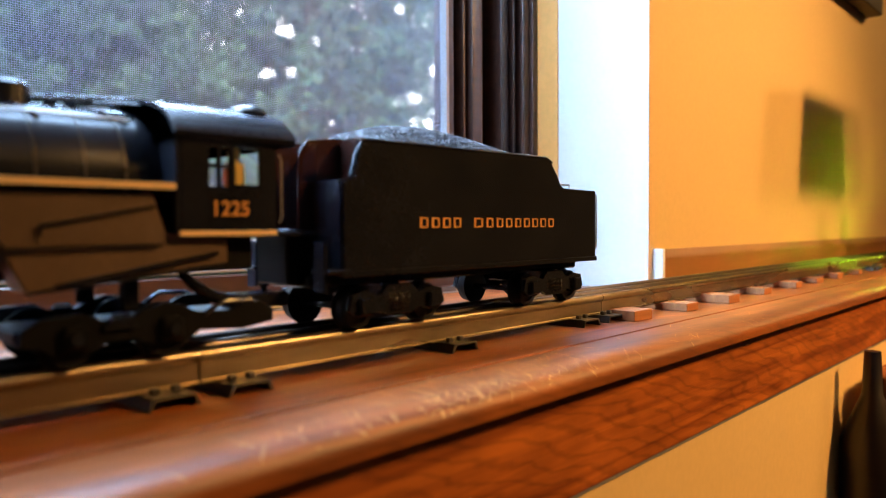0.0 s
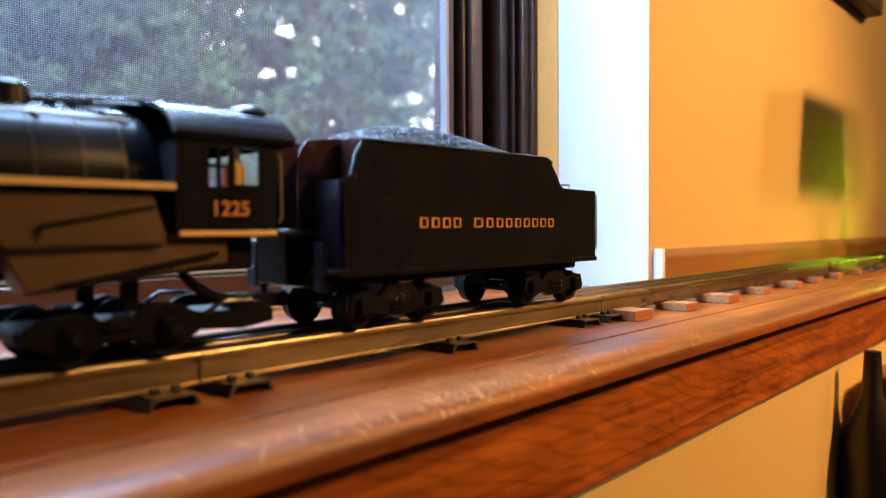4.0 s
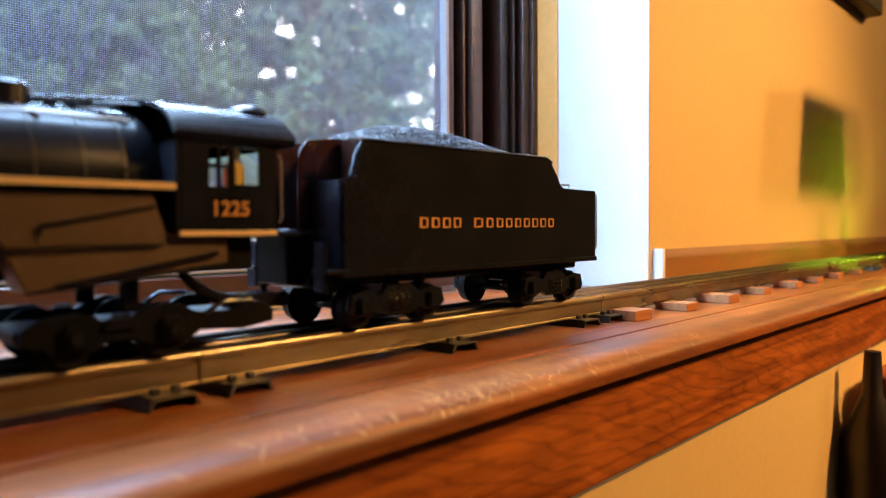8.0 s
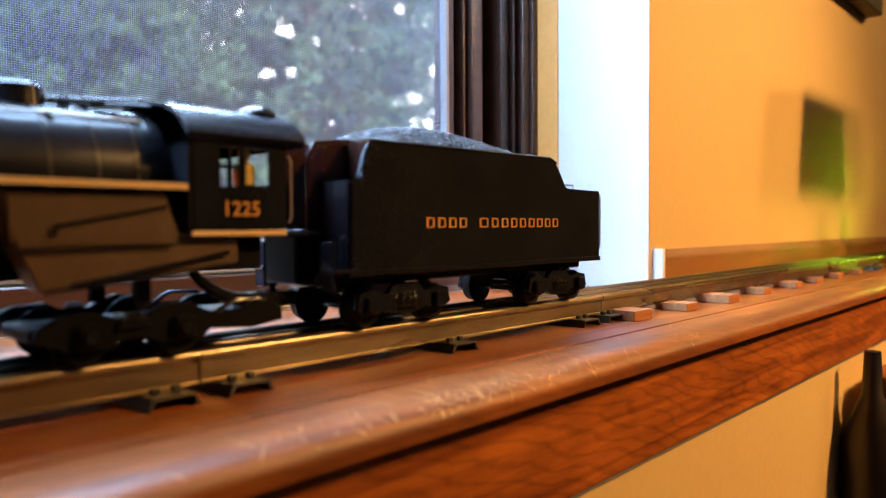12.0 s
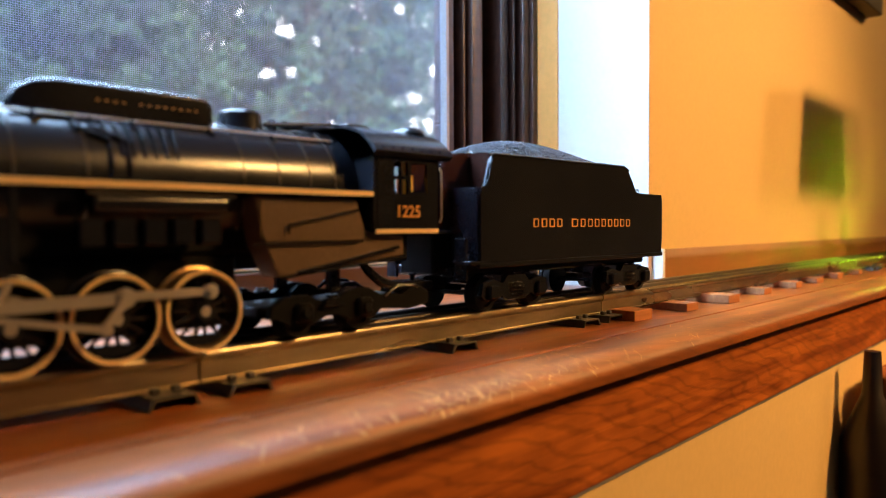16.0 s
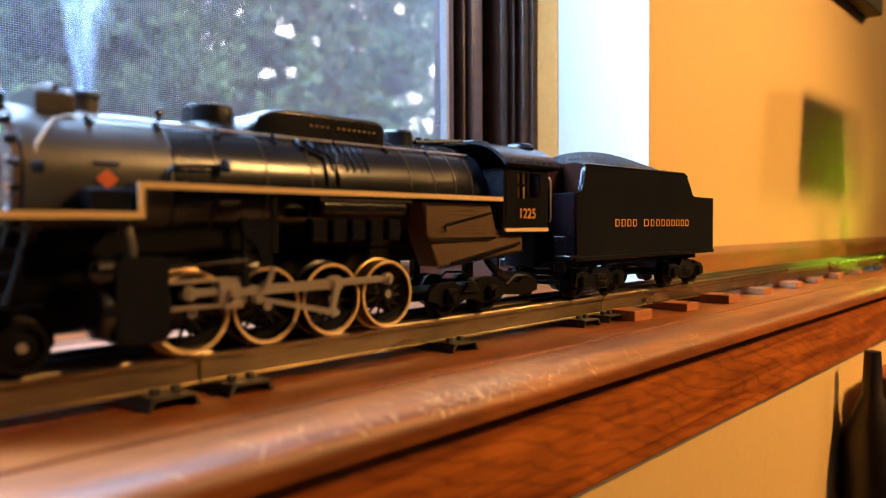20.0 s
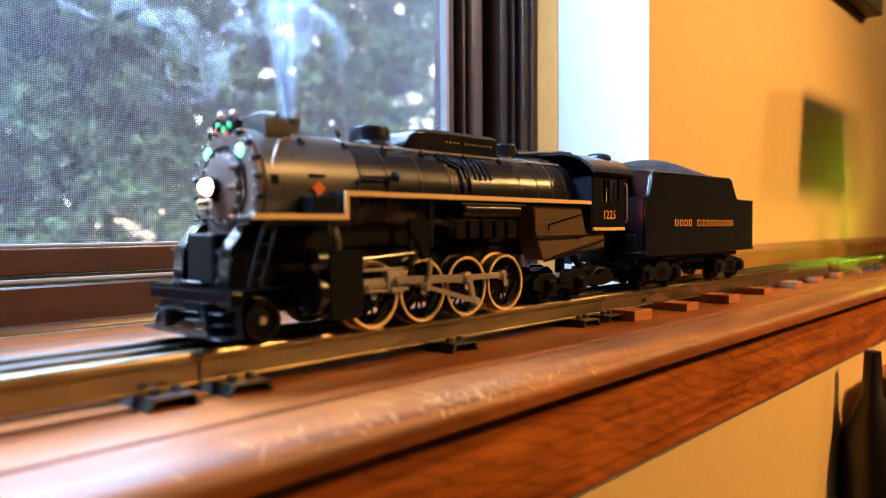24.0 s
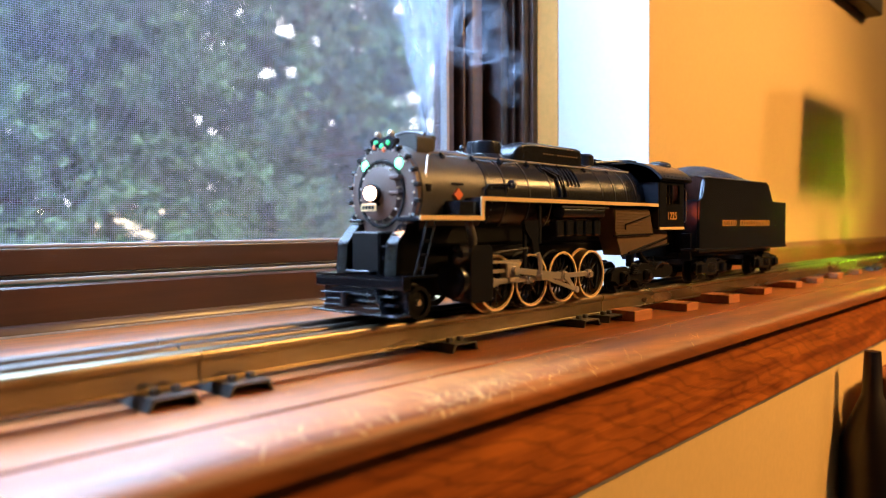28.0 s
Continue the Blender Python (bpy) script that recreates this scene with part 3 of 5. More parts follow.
def build_far_things():
    # framed picture on the wall
    pic = empty("picture_frame", "dark wooden picture frame hung on the wall", "picture frame")
    x0, x1, z0, z1 = 1000, 1500, 440, 900
    part("backing", box(B(), x0 + 20, x1 - 20, 52, 67, z0 + 20, z1 - 20), PLASTER, pic, "pale plain picture")
    for d in ((x0, x1, 40, 67.5, z0, z0 + 34), (x0, x1, 40, 67.5, z1 - 34, z1)):
        part("frame_rail", box(B(), *d, 3, 2), DARKWOOD, pic)
    for d in ((x0, x0 + 34, 40.2, 67.3, z0 + 34.2, z1 - 34.2), (x1 - 34, x1, 40.2, 67.3, z0 + 34.2, z1 - 34.2)):
        part("frame_stile", box(B(), *d, 3, 2), DARKWOOD, pic)
    # unseen green glass lamp added near the end of the ledge: its bulb tints the wall, its dark shade blocks the room's
    # light there
    g = empty("unseen_lamp", "added unseen yellow-green glass lamp with a dark shade", "lamp", m=at(1379, -72, 0.1))
    part("base", lathe(B(), [(0.1, 27), (4, 27), (8, 20), (16, 12), (20, 14)], (0, 0, 0), "z", 28), BRASS, g)
    part("glass_body", lathe(B(), [(20, 14), (40, 26), (90, 30), (140, 26), (180, 13), (180, 11.5), (140, 24.5), (90, 28.5), (40, 24.5), (21, 12.5)], (0, 0, 0), "z", 28, False), GREENGLASS, g, "yellow-green glass body")
    part("bulb", sphere(B(), (0, 0, 84), 11, 16, (1, 1, 2.6)), YELLOWGLOW, g, "glowing bulb added to tint the wall")
    part("collar", lathe(B(), [(178, 14), (184, 14), (190, 6), (250, 5)], (0, 0, 0), "z", 20), BRASS, g)
    shade = B()
    ring_loft(shade, [[(sx * w - 58, sy * d, z) for sx, sy in ((-1, -1), (1, -1), (1, 1), (-1, 1))] for w, d, z in ((168, 20, 226), (150, 15, 345), (148, 13, 345), (166, 18, 226))], True, False)
    part("shade", shade, DARKWOOD, g, "dark opaque oblong shade sized for the wall's shadow", 0)
    for w in (-1, 1):
        part("shade_arm", tube(B(), [(0, 0, 246), (w * 165 - 58, 0, 246)], 1.2, 8), BRASS, g)
    # dark chair beside the ledge
    ch = empty("chair", "dark stained wooden chair standing under the ledge", "chair", m=at(762, -109.5, -940))
    def post(x):
        return tube(B(), [(x, 0, 0), (x, 0, 400), (x, 0, 770), (x, 0, 800), (x, 0, 846), (x, 0, 886)], [18, 20, 27, 27, 9, 7], 14)
    for x in (0, 380):
        part("back_post", post(x), DARKWOOD, ch)
        part("front_leg", tube(B(), [(x, -400, 0), (x, -400, 430)], [18, 22], 12), DARKWOOD, ch)
    part("seat", box(B(), -30, 410, -430, 24, 430, 465, 8, 2), DARKWOOD, ch)
    part("top_rail", box(B(), 20, 360, -12, 12, 800, 860, 8, 2), TRIM, ch, "orange-brown wooden top rail")
    part("cross_rail", box(B(), 20, 360, -10, 10, 620, 660, 6, 2), DARKWOOD, ch)


build_shell()
build_ledge()
build_window()
build_track()
build_far_things()
build_trees()

# ---- the train: x runs from the pilot back to the tender, z from the rail head ----
R_DRIVE, CRANK = 15.4, 7.6
AXLES = [-53.0, -21.0, 11.1, 43.2]
WHEEL_Y = -25.5
RETURN, ECC_ROD, LINK = (10.0, 7.0), 36.5, 12.0      # return crank (back to the axle, across), eccentric rod, link
LINK_X, LINK_Z = -24.0, 29.5
BOILER_Z, BOILER_R = 63.0, 25.0


def spoked_wheel(name, parent, r, y, x, side, tread):
    """A spoked driver with a pale tyre; side -1 faces the camera."""
    hub = part(name, lathe(B(), [(-3.6, 3.4), (-3.6, 2.0), (3.2, 2.0), (3.2, 3.4)], (0, 0, 0), "y", 20, False), SATIN, parent)
    hub.matrix_basis = at(x, y, r, 0, 0, 0 if side < 0 else 180)
    # tyre with tread and flange
    part("tread", lathe(B(), [(-3.0, r - 1.6), (-3.0, r - 0.15), (3.6, r), (4.0, r + 1.2), (5.0, r + 1.2), (5.0, r - 2.5), (-2.2, r - 2.5)], (0, 0, 0), "y", 56, False), tread, hub, "worn metal tyre")
    part("rim", lathe(B(), [(-3.3, r - 1.35), (-3.5, r - 0.3), (-3.0, r), (-2.6, r - 0.2), (-2.6, r - 1.8)], (0, 0, 0), "y", 56, False), WHITE, hub, "cream painted rim")
    bm = B()
    for k in range(14):
        a = 2 * math.pi * k / 14
        tube(bm, [(2.6 * math.cos(a), 0, 2.6 * math.sin(a)), ((r - 2.2) * math.cos(a), 0.3, (r - 2.2) * math.sin(a))], [0.85, 0.55], 6, False)
    part("spokes", bm, BLACK, hub)
    bm = B()
    pts = [((r - 2.6) * math.cos(math.radians(t)), (r - 2.6) * math.sin(math.radians(t))) for t in range(225, 316, 10)]
    prism(bm, pts, -1.4, 0.8, "xz")
    part("counterweight", bm, BLACK, hub)
    part("crank_boss", lathe(B(), [(-3.4, 2.6), (-3.4, 0.1)], (0, 0, 0), "y", 16, False), STEEL, hub)
    part("crank_pin", lathe(B(), [(-8.0, 1.5), (-2.0, 1.5)], (0, 0, CRANK), "y", 14), STEEL, hub, "steel crank pin")
    return hub


def small_wheel(parent, r, x, y, side, mat=None):
    w = part("wheel", lathe(B(), [(-2.6, r - 2.4), (-2.6, r - 0.3), (2.6, r), (3.0, r + 1.0), (3.9, r + 1.0), (3.9, 1.4), (-1.2, 1.4), (-1.6, 3.0), (-1.0, r - 2.6)], (0, 0, 0), "y", 32, False), mat or MATTE, parent)
    w.matrix_basis = at(x, y, r, 0, 0, 0 if side < 0 else 180)
    part("hub", lathe(B(), [(-2.8, 0.1), (-2.8, 1.6), (0, 1.6)], (0, 0, 0), "y", 12, False), STEEL, w)
    return w


def boiler_arc(x, a0, a1, r, n=10, cz=BOILER_Z):
    """Points over the boiler; the angle counts from straight up towards the camera's side."""
    return [(x, -r * math.sin(math.radians(a0 + (a1 - a0) * k / n)), cz + r * math.cos(math.radians(a0 + (a1 - a0) * k / n))) for k in range(n + 1)]


def build_locomotive():
    loco = empty("steam_locomotive", "black toy steam locomotive with cream running-board line", "toy train")
    spin = {"drivers": [], "small": []}
    bz, br = BOILER_Z, BOILER_R
    # --- boiler and smokebox
    part("smokebox", lathe(B(), [(-107, br - 0.8), (-106, br + 0.2), (-58, br + 0.2), (-57, br)], (0, 0, bz), "x", 64), GRAPHITE, loco, "graphite grey smokebox")
    part("boiler", lathe(B(), [(-57, br), (-56.5, br + 0.5), (-54, br + 0.5), (-53.8, br), (20, br + 0.4), (60, br + 1.0), (119, br + 1.6)], (0, 0, bz), "x", 64), SATIN, loco, "black boiler")
    for x in (-40, -18, 4, 62, 78, 93, 106):
        part("boiler_band", lathe(B(), [(x - 0.45, br + 0.2 + max(0, x) * 0.012), (x - 0.45, br + 0.5 + max(0, x) * 0.012), (x + 0.45, br + 0.5 + max(0, x) * 0.012), (x + 0.45, br + 0.2 + max(0, x) * 0.012)], (0, 0, bz), "x", 64, False), BAND, loco)
    bm = B()
    for x in (-59.5, -52.5):
        for k in range(40):
            a = 2 * math.pi * k / 40
            sphere(bm, (x, (br + 0.3) * math.cos(a), bz + (br + 0.3) * math.sin(a)), 0.4, 6)
    part("riveted_seam", bm, GRAPHITE, loco)
    # --- front plate, door, dogs
    fr = part("smokebox_front", lathe(B(), [(-107, br - 0.3), (-109.0, br - 0.3), (-109.6, br - 1.2), (-110.2, br - 3), (-110.6, 15), (-111.0, 14.6), (-112.6, 13.5), (-114.0, 9), (-114.6, 3), (-114.7, 0.1)], (0, 0, bz), "x", 64, False), FRONTGREY, loco, "grey smokebox front")
    for k in range(26):
        a = 2 * math.pi * k / 26
        bm = B()
        lathe(bm, [(-110.6, 0.1), (-110.6, 0.6), (-108.5, 0.6)], (0, (br - 2.0) * math.cos(a), bz + (br - 2.0) * math.sin(a)), "x", 6, False)
        part("front_bolt", bm, STEEL, fr)
    for k in range(16):
        a = 2 * math.pi * (k + 0.5) / 16
        bm = B()
        m = Matrix.Translation((0, 0, bz * MM)) @ Matrix.Rotation(a, 4, "X")
        box(bm, -112.4, -110.6, 13.2, 15.0, -0.5, 0.5, 0.2, 1, m)
        part("door_dog", bm, STEEL, fr)
    for k in range(20):
        a = 2 * math.pi * (k + 0.5) / 20
        m = Matrix.Translation((0, 0, bz * MM)) @ Matrix.Rotation(a, 4, "X")
        part("rim_lug", box(B(), -110.8, -107.2, br - 1.6, br + 1.5, -1.0, 1.0, 0.4, 1, m), SATIN, fr)
    part("door_ring", lathe(B(), [(-110.7, 17.6), (-111.5, 17.2), (-111.5, 16.2), (-110.7, 15.8)], (0, 0, bz), "x", 48, False), SATIN, fr)
    part("door_hinge", box(B(), -114.4, -110.4, -16, -9, bz - 1.0, bz + 1.0, 0.4), FRONTGREY, fr)
    part("door_hinge", box(B(), -114.0, -110.4, -16, -9, bz + 7, bz + 9, 0.4), FRONTGREY, fr)
    # headlight on a bracket, with its plate
    hl = part("headlight", lathe(B(), [(-113, 4.0), (-116.5, 4.6), (-118.0, 4.6), (-118.0, 4.0), (-117.2, 3.0)], (0, 0, bz), "x", 24, False), BLACK, loco, "lit round headlight")
    part("lens", sphere(B(), (-118.2, 0, bz), 3.4, 16, (1, 1, 1)), LAMPGLOW, hl, "bright glowing headlight lens")
    part("bracket", box(B(), -118, -112, -3, 3, bz - 6.2, bz - 4.4, 0.3), BLACK, hl)
    pl = part("front_plate", box(B(), -119.6, -119.0, -5.5, 5.5, bz - 9.0, bz - 5.2, 0.2), WHITE, loco, "small pale front plate")
    for k in range(4):
        part("plate_bar", box(B(), -119.9, -119.55, -4.4 + k * 2.4, -2.8 + k * 2.4, bz - 8.2, bz - 6.0), BLACK, pl)
    # marker lamps and the jewelled number boxes on top
    for s in (-1, 1):
        ml = part("marker_lamp", lathe(B(), [(-109.9, 3.1), (-107.5, 3.5), (-103, 2.4), (-101, 0.5)], (0, s * 12.6, bz + 14.6), "x", 20, False), BLACK, loco, "green lit marker lamp")
        part("lens", sphere(B(), (-109.8, s * 12.6, bz + 14.6), 3.1, 14, (0.6, 1, 1)), GREENLED, ml, "glowing green lens")
        part("bracket", tube(B(), [(-107, s * 12.6, bz + 12), (-106, s * 13, bz + 9)], 0.9, 8), BLACK, ml)
    nb = part("bell_housing", prism(B(), [(-7.0, bz + 20.5), (7.0, bz + 20.5), (9.5, bz + 27.5), (4.8, bz + 29.3), (0, bz + 27.6), (-4.8, bz + 29.3), (-9.5, bz + 27.5)], -110, -106.5, "yz"), BLACK, loco, "black lamp housing with green jewels")
    for y, z, m in ((-4.6, bz + 25.6, JEWEL), (4.4, bz + 26.0, JEWEL), (0.0, bz + 24.2, JEWEL), (-1.6, bz + 22.4, RED), (5.4, bz + 24.0, RED)):
        part("jewel", sphere(B(), (-110.2, y, z), 1.5, 10, (0.5, 1, 1)), m, nb)
    for s in (-1, 1):
        part("finial", sphere(B(), (-108.3, s * 5.0, bz + 30.2), 1.9, 12), STEEL, nb, "bright metal finial")
    # heater box and chimney
    hb = B()
    prof = [(-14, 86), (-14, 91.5), (-12, 93.6), (12, 93.6), (14, 91.5), (14, 86), (13, 79), (-13, 79)]
    prism(hb, prof, -99, -86.5, "yz")
    bmesh.ops.bevel(hb, geom=list(hb.edges), offset=0.5 * MM, segments=2, affect="EDGES")
    part("feedwater_heater", hb, GRAPHITE, loco, "graphite grey feedwater heater")
    part("heater_lid", tube(B(), [(-92.5, y, 93.4 + 2.2 * math.cos(y / 13 * math.pi / 2)) for y in range(-13, 14, 2)], 1.2, 8), GRAPHITE, loco)
    part("chimney", lathe(B(), [(83, 7.4), (86, 5.6), (88, 5.2), (92.6, 5.3), (93.2, 6.0), (94.6, 6.0), (94.8, 4.6), (88, 4.4)], (-78.5, 0, 0), "z", 36, False), GRAPHITE, loco, "short graphite chimney")
    # domes and sand box
    part("steam_dome", lathe(B(), [(84, 15), (86.8, 12.2), (88.5, 10.6), (94.6, 10.2), (95.6, 9.6), (96.0, 8), (96.1, 0.1)], (-29.5, 0, 0), "z", 40, False), BLACK, loco, "round black dome")
    part("dome_lid", lathe(B(), [(95.9, 6), (96.5, 5.6), (96.7, 0.1)], (-29.5, 0, 0), "z", 24, False), BLACK, loco)
    sb = B()
    prof = [(-14.2, 80), (-14.2, 94.8), (-13.6, 96.3), (-12.0, 97.0), (12.0, 97.0), (13.6, 96.3), (14.2, 94.8), (14.2, 80)]
    rings = []
    for x, k, dz in ((-16, 0.72, -5), (-13, 0.86, -1.5), (-8, 0.95, -0.3), (0, 1, 0), (50, 1, 0), (54, 0.98, -0.4), (55.4, 0.94, -1.2)):
        rings.append([(x, y * k, 80 + (z - 80) * k + dz * (z - 80) / 17) for y, z in prof])
    ring_loft(sb, rings)
    sand = part("sand_dome", sb, BLACK, loco, "long black sand box", smooth=50)
    for k in range(3):
        part("sand_hatch", box(B(), 2 + k * 15, 9 + k * 15, -5, 5, 96.6, 98.0, 0.4), BLACK, sand)
    for k in range(13):
        if k == 4:
            continue
        x = 11 + k * 3.05
        part("gold_bar", box(B(), x, x + 1.4, -14.45, -14.0, 90.4, 91.3), FADED, sand)
    for k in range(7):
        x = 12 + k * 4.6
        bm = B()
        tube(bm, [(x, -13.9, 86)] + boiler_arc(x - 0.6 * k, 36, 72, br + 1.1, 8), 0.55, 6)
        part("sand_pipe", bm, SATIN, loco)
    for x in (24, 30):
        part("feed_pipe", tube(B(), boiler_arc(x - 22, 30, 48, br + 1.3, 5) + boiler_arc(x - 12, 60, 88, br + 1.3, 5), 0.8, 6), SATIN, loco)
    part("turret", lathe(B(), [(84, 10), (90, 9.2), (94.4, 8.8), (95.6, 7.5), (95.8, 0.1)], (76, 0, 0), "z", 32, False), BLACK, loco, "low black dome")
    for x in (90.5, 97):
        part("safety_valve", lathe(B(), [(86, 2.2), (92.6, 2.0), (93.4, 1.6), (93.6, 0.1)], (x, -2, 0), "z", 14, False), BLACK, loco)
    part("whistle", lathe(B(), [(87, 0.7), (89.5, 0.7), (89.6, 1.5), (90.8, 1.5), (92, 1.0), (92.4, 0.1)], (-52, -3, 0), "z", 12, False), SATIN, loco, "small dark pop valve")
    # handrail with stanchions
    hp = [(-103, -24.5, 66), (-101.8, -23, 73), (-95, -17.8, 82.3), (-90, -15.0, 84.2)] + [(x, -15.6 - max(0, x + 60) * 0.006, 84.4) for x in range(-84, 113, 14)]
    part("handrail", tube(B(), hp, 0.55, 8), STEEL, loco, "thin steel handrail along the boiler")
    for x in (-84, -60, -36, -10, 22, 52, 80, 108):
        a = 36
        p = boiler_arc(x, a - 1, a + 9, br + 0.5, 1)
        part("stanchion", tube(B(), [(x, -15.8, 84.4), (x + 1.0, -17.5, 81.5)], [0.9, 1.5], 8), BLACK, loco)
    part("bracket", box(B(), -104, -100, -25.5, -22.5, 63.5, 67.5, 0.5), BLACK, loco)
    part("lubricator_pipe", tube(B(), [(-60, -26.3, 60), (-60, -27, 66), (-58, -27.2, 68.5), (-40, -27, 69.3)], 0.8, 8), SATIN, loco)
    part("valve_wheel", lathe(B(), [(-1, 1.2), (-1, 2.4), (1, 2.4), (1, 1.2)], (-38, -27.5, 69.5), "x", 12, False), BLACK, loco)
    badge = part("badge", prism(B(), [(-84.6, 62.6), (-81, 66.0), (-77.4, 62.6), (-81, 59.2)], -26.3, -25.1, "xz"), RED, loco, "orange-red diamond badge")
    part("badge_rim", box(B(), -85.0, -77.0, -26.0, -24.0, 67.6, 68.6, 0.2), SATIN, loco)
    part("steam_pipe", tube(B(), [(-80, -25.5, 57), (-78, -29.5, 50), (-76, -31.5, 40), (-76, -31, 33)], 2.2, 12), GRAPHITE, loco, "slanting steam pipe")
    # --- running board with its cream edge, stepping down at the front
    part("running_board", box(B(), -75, 119, -36.4, -20, 59.4, 61.2, 0.2), BLACK, loco)
    part("running_board", box(B(), -75, 119, 20, 36.4, 59.4, 61.2, 0.2), BLACK, loco)
    part("running_board_front", box(B(), -119, -73.4, -36.4, -18, 49.2, 51.0, 0.2), BLACK, loco)
    part("step_face", box(B(), -75.4, -73.6, -36.2, -18, 50.9, 60.0, 0.2), BLACK, loco)
    part("step_block", box(B(), -90, -75.5, -34.5, -22, 51.2, 59.2, 0.5), BLACK, loco)
    edge = B()
    prism(edge, [(-119.8, 49.3), (-119.8, 51.6), (-75.7, 51.6), (-75.7, 61.6), (118.4, 61.6), (118.4, 59.4), (-73.4, 59.4), (-73.4, 49.3)], -37.2, -36.45, "xz")
    part("edge_line", edge, WHITE, loco, "cream line along the running board")
    edge = B()
    prism(edge, [(-73.4, 59.4), (-73.4, 61.6), (118.4, 61.6), (118.4, 59.4)], 36.45, 37.2, "xz")
    part("edge_line", edge, WHITE, loco, "cream line along the running board")
    # --- frame, cylinders
    part("frame", box(B(), -122, 64, -10.5, 10.5, 10, 44, 1), MATTE, loco)
    part("frame_rear", box(B(), 64.2, 165, -10.5, 10.5, 29, 44, 1), MATTE, loco)
    part("spring_rigging", box(B(), -68, 62, -18.5, 18.5, 8, 35.5, 1), MATTE, loco)
    part("frame_upper", box(B(), -100, 120, -19, 19, 36, 58, 1.5), MATTE, loco)
    for s in (-1, 1):
        y0, y1 = (-36, -21) if s < 0 else (21, 36)
        cyl = B()
        lathe(cyl, [(-87.5, 7), (-87, 9.3), (-85, 9.8), (-65.5, 9.8), (-64, 9.2), (-63.5, 7)], (0, s * 26, 18.5), "x", 28)
        part("cylinder", cyl, SATIN, loco, "black steam cylinder")
        box_ = B()
        prism(box_, [(-83, 26), (-83, 34.5), (-81, 36.5), (-66.5, 36.5), (-64.8, 34.5), (-64.8, 9), (-67, 7), (-81, 7), (-83, 9)], y0 * 1.0, y1 * 1.0, "xz")
        bmesh.ops.bevel(box_, geom=list(box_.edges), offset=0.6 * MM, segments=2, affect="EDGES")
        part("valve_chest", box_, SATIN, loco, "black cylinder block")
        part("valve_cover", lathe(B(), [(-90, 3.0), (-88, 5.4), (-82, 5.4)], (0, s * 30, 32), "x", 20), SATIN, loco)
        part("guide_bar", box(B(), -64, -33, s * 30 - 1.6, s * 30 + 1.6, 26.2, 27.6, 0.2), STEEL, loco, "steel guide bar")
        part("guide_bar", box(B(), -64, -33, s * 30 - 1.6, s * 30 + 1.6, 16.6, 18.0, 0.2), STEEL, loco, "steel guide bar")
        part("guide_yoke", box(B(), -35, -32.4, s * 33 - 0.8, s * 33 + 0.8, 22, 50, 0.3), BLACK, loco)
        part("link_bracket", prism(B(), [(-36, 49), (-20, 50), (-19, 46), (-23, 40), (-22.5, 31.5), (-27, 30.5), (-29, 38), (-35, 44)], s * 33.5 - 1.2, s * 33.5 + 1.2, "xz"), BLACK, loco)
        part("valve_rod", tube(B(), [(-64, s * 32, 32), (-33, s * 34.5, 34)], 0.7, 8), BLACK, loco)
        part("hanger", box(B(), -22.5, -20, s * 34 - 1, s * 34 + 1, 36, 58, 0.3), SATIN, loco)
        # air tank and gear under the running board
        part("air_tank", lathe(B(), [(2, 3), (3, 4.2), (49, 4.2), (50, 3)], (0, s * 31, 54.6), "x", 20), BLACK, loco, "long black air tank")
        part("air_pipe", tube(B(), [(0, s * 35.6, 57.6), (52, s * 35.6, 57.6)], 0.5, 6), GRAPHITE, loco)
        for k in range(5):
            part("hanging_box", box(B(), -2 + k * 10.5, 6 + k * 10.5, s * 30 - 3, s * 30 + 3, 40, 49.6, 0.7), BLACK, loco)
        # firebox side with its slanting lower sheet
        fb = B()
        ys = (-33.5, -20) if s < 0 else (20, 33.5)
        prism(fb, [(61, 58), (112, 58), (116, 44), (140, 42), (140, 33), (72, 26.5), (66, 40)], *ys, "xz")
        bmesh.ops.bevel(fb, geom=list(fb.edges), offset=0.6 * MM, segments=2, affect="EDGES")
        fbo = part("firebox", fb, FIREBOX, loco, "brown-grey firebox side with rivet rows")
        sy = -34 if s < 0 else 34
        for k in range(8):
            rv = B()
            for q in range(21):
                lathe(rv, [(-0.3, 0.1), (-0.28, 0.2), (0.3, 0.22)], (66.5 + q * 2.1, sy + (0.05 if s > 0 else -0.05), 42.6 + k * 1.9), "y", 5, False)
            part("riveted_seam", rv, FIREBOX, fbo)
        part("sheet_seam", box(B(), 63.4, 64.2, sy - 0.3, sy + 0.3, 42, 57.4, 0.1, 1), FIREBOX, fbo)
        part("sheet_seam", box(B(), 66, 138, sy - 0.3, sy + 0.3, 40.8, 41.5, 0.1, 1), FIREBOX, fbo)
        part("rod", tube(B(), [(76, sy * 1.02, 47), (112, sy * 1.02, 53.5)], 0.55, 6), BLACK, fbo)
        part("rod", tube(B(), [(76, sy * 1.02, 47), (76, sy * 1.02, 43.5)], 0.55, 6), BLACK, fbo)
        part("rod", tube(B(), [(60, sy * 1.03, 39.5), (114, sy * 1.03, 40.2)], 0.5, 6), BLACK, fbo)
        part("rod", tube(B(), [(80, sy * 1.03, 28), (135, sy * 1.03, 37)], 0.9, 6), BLACK, fbo)
        part("ashpan_edge", prism(B(), [(72, 25.6), (140, 32.2), (140, 33.2), (72, 26.6)], s * 34 - 0.5, s * 34 + 0.5, "xz"), SATIN, fbo)
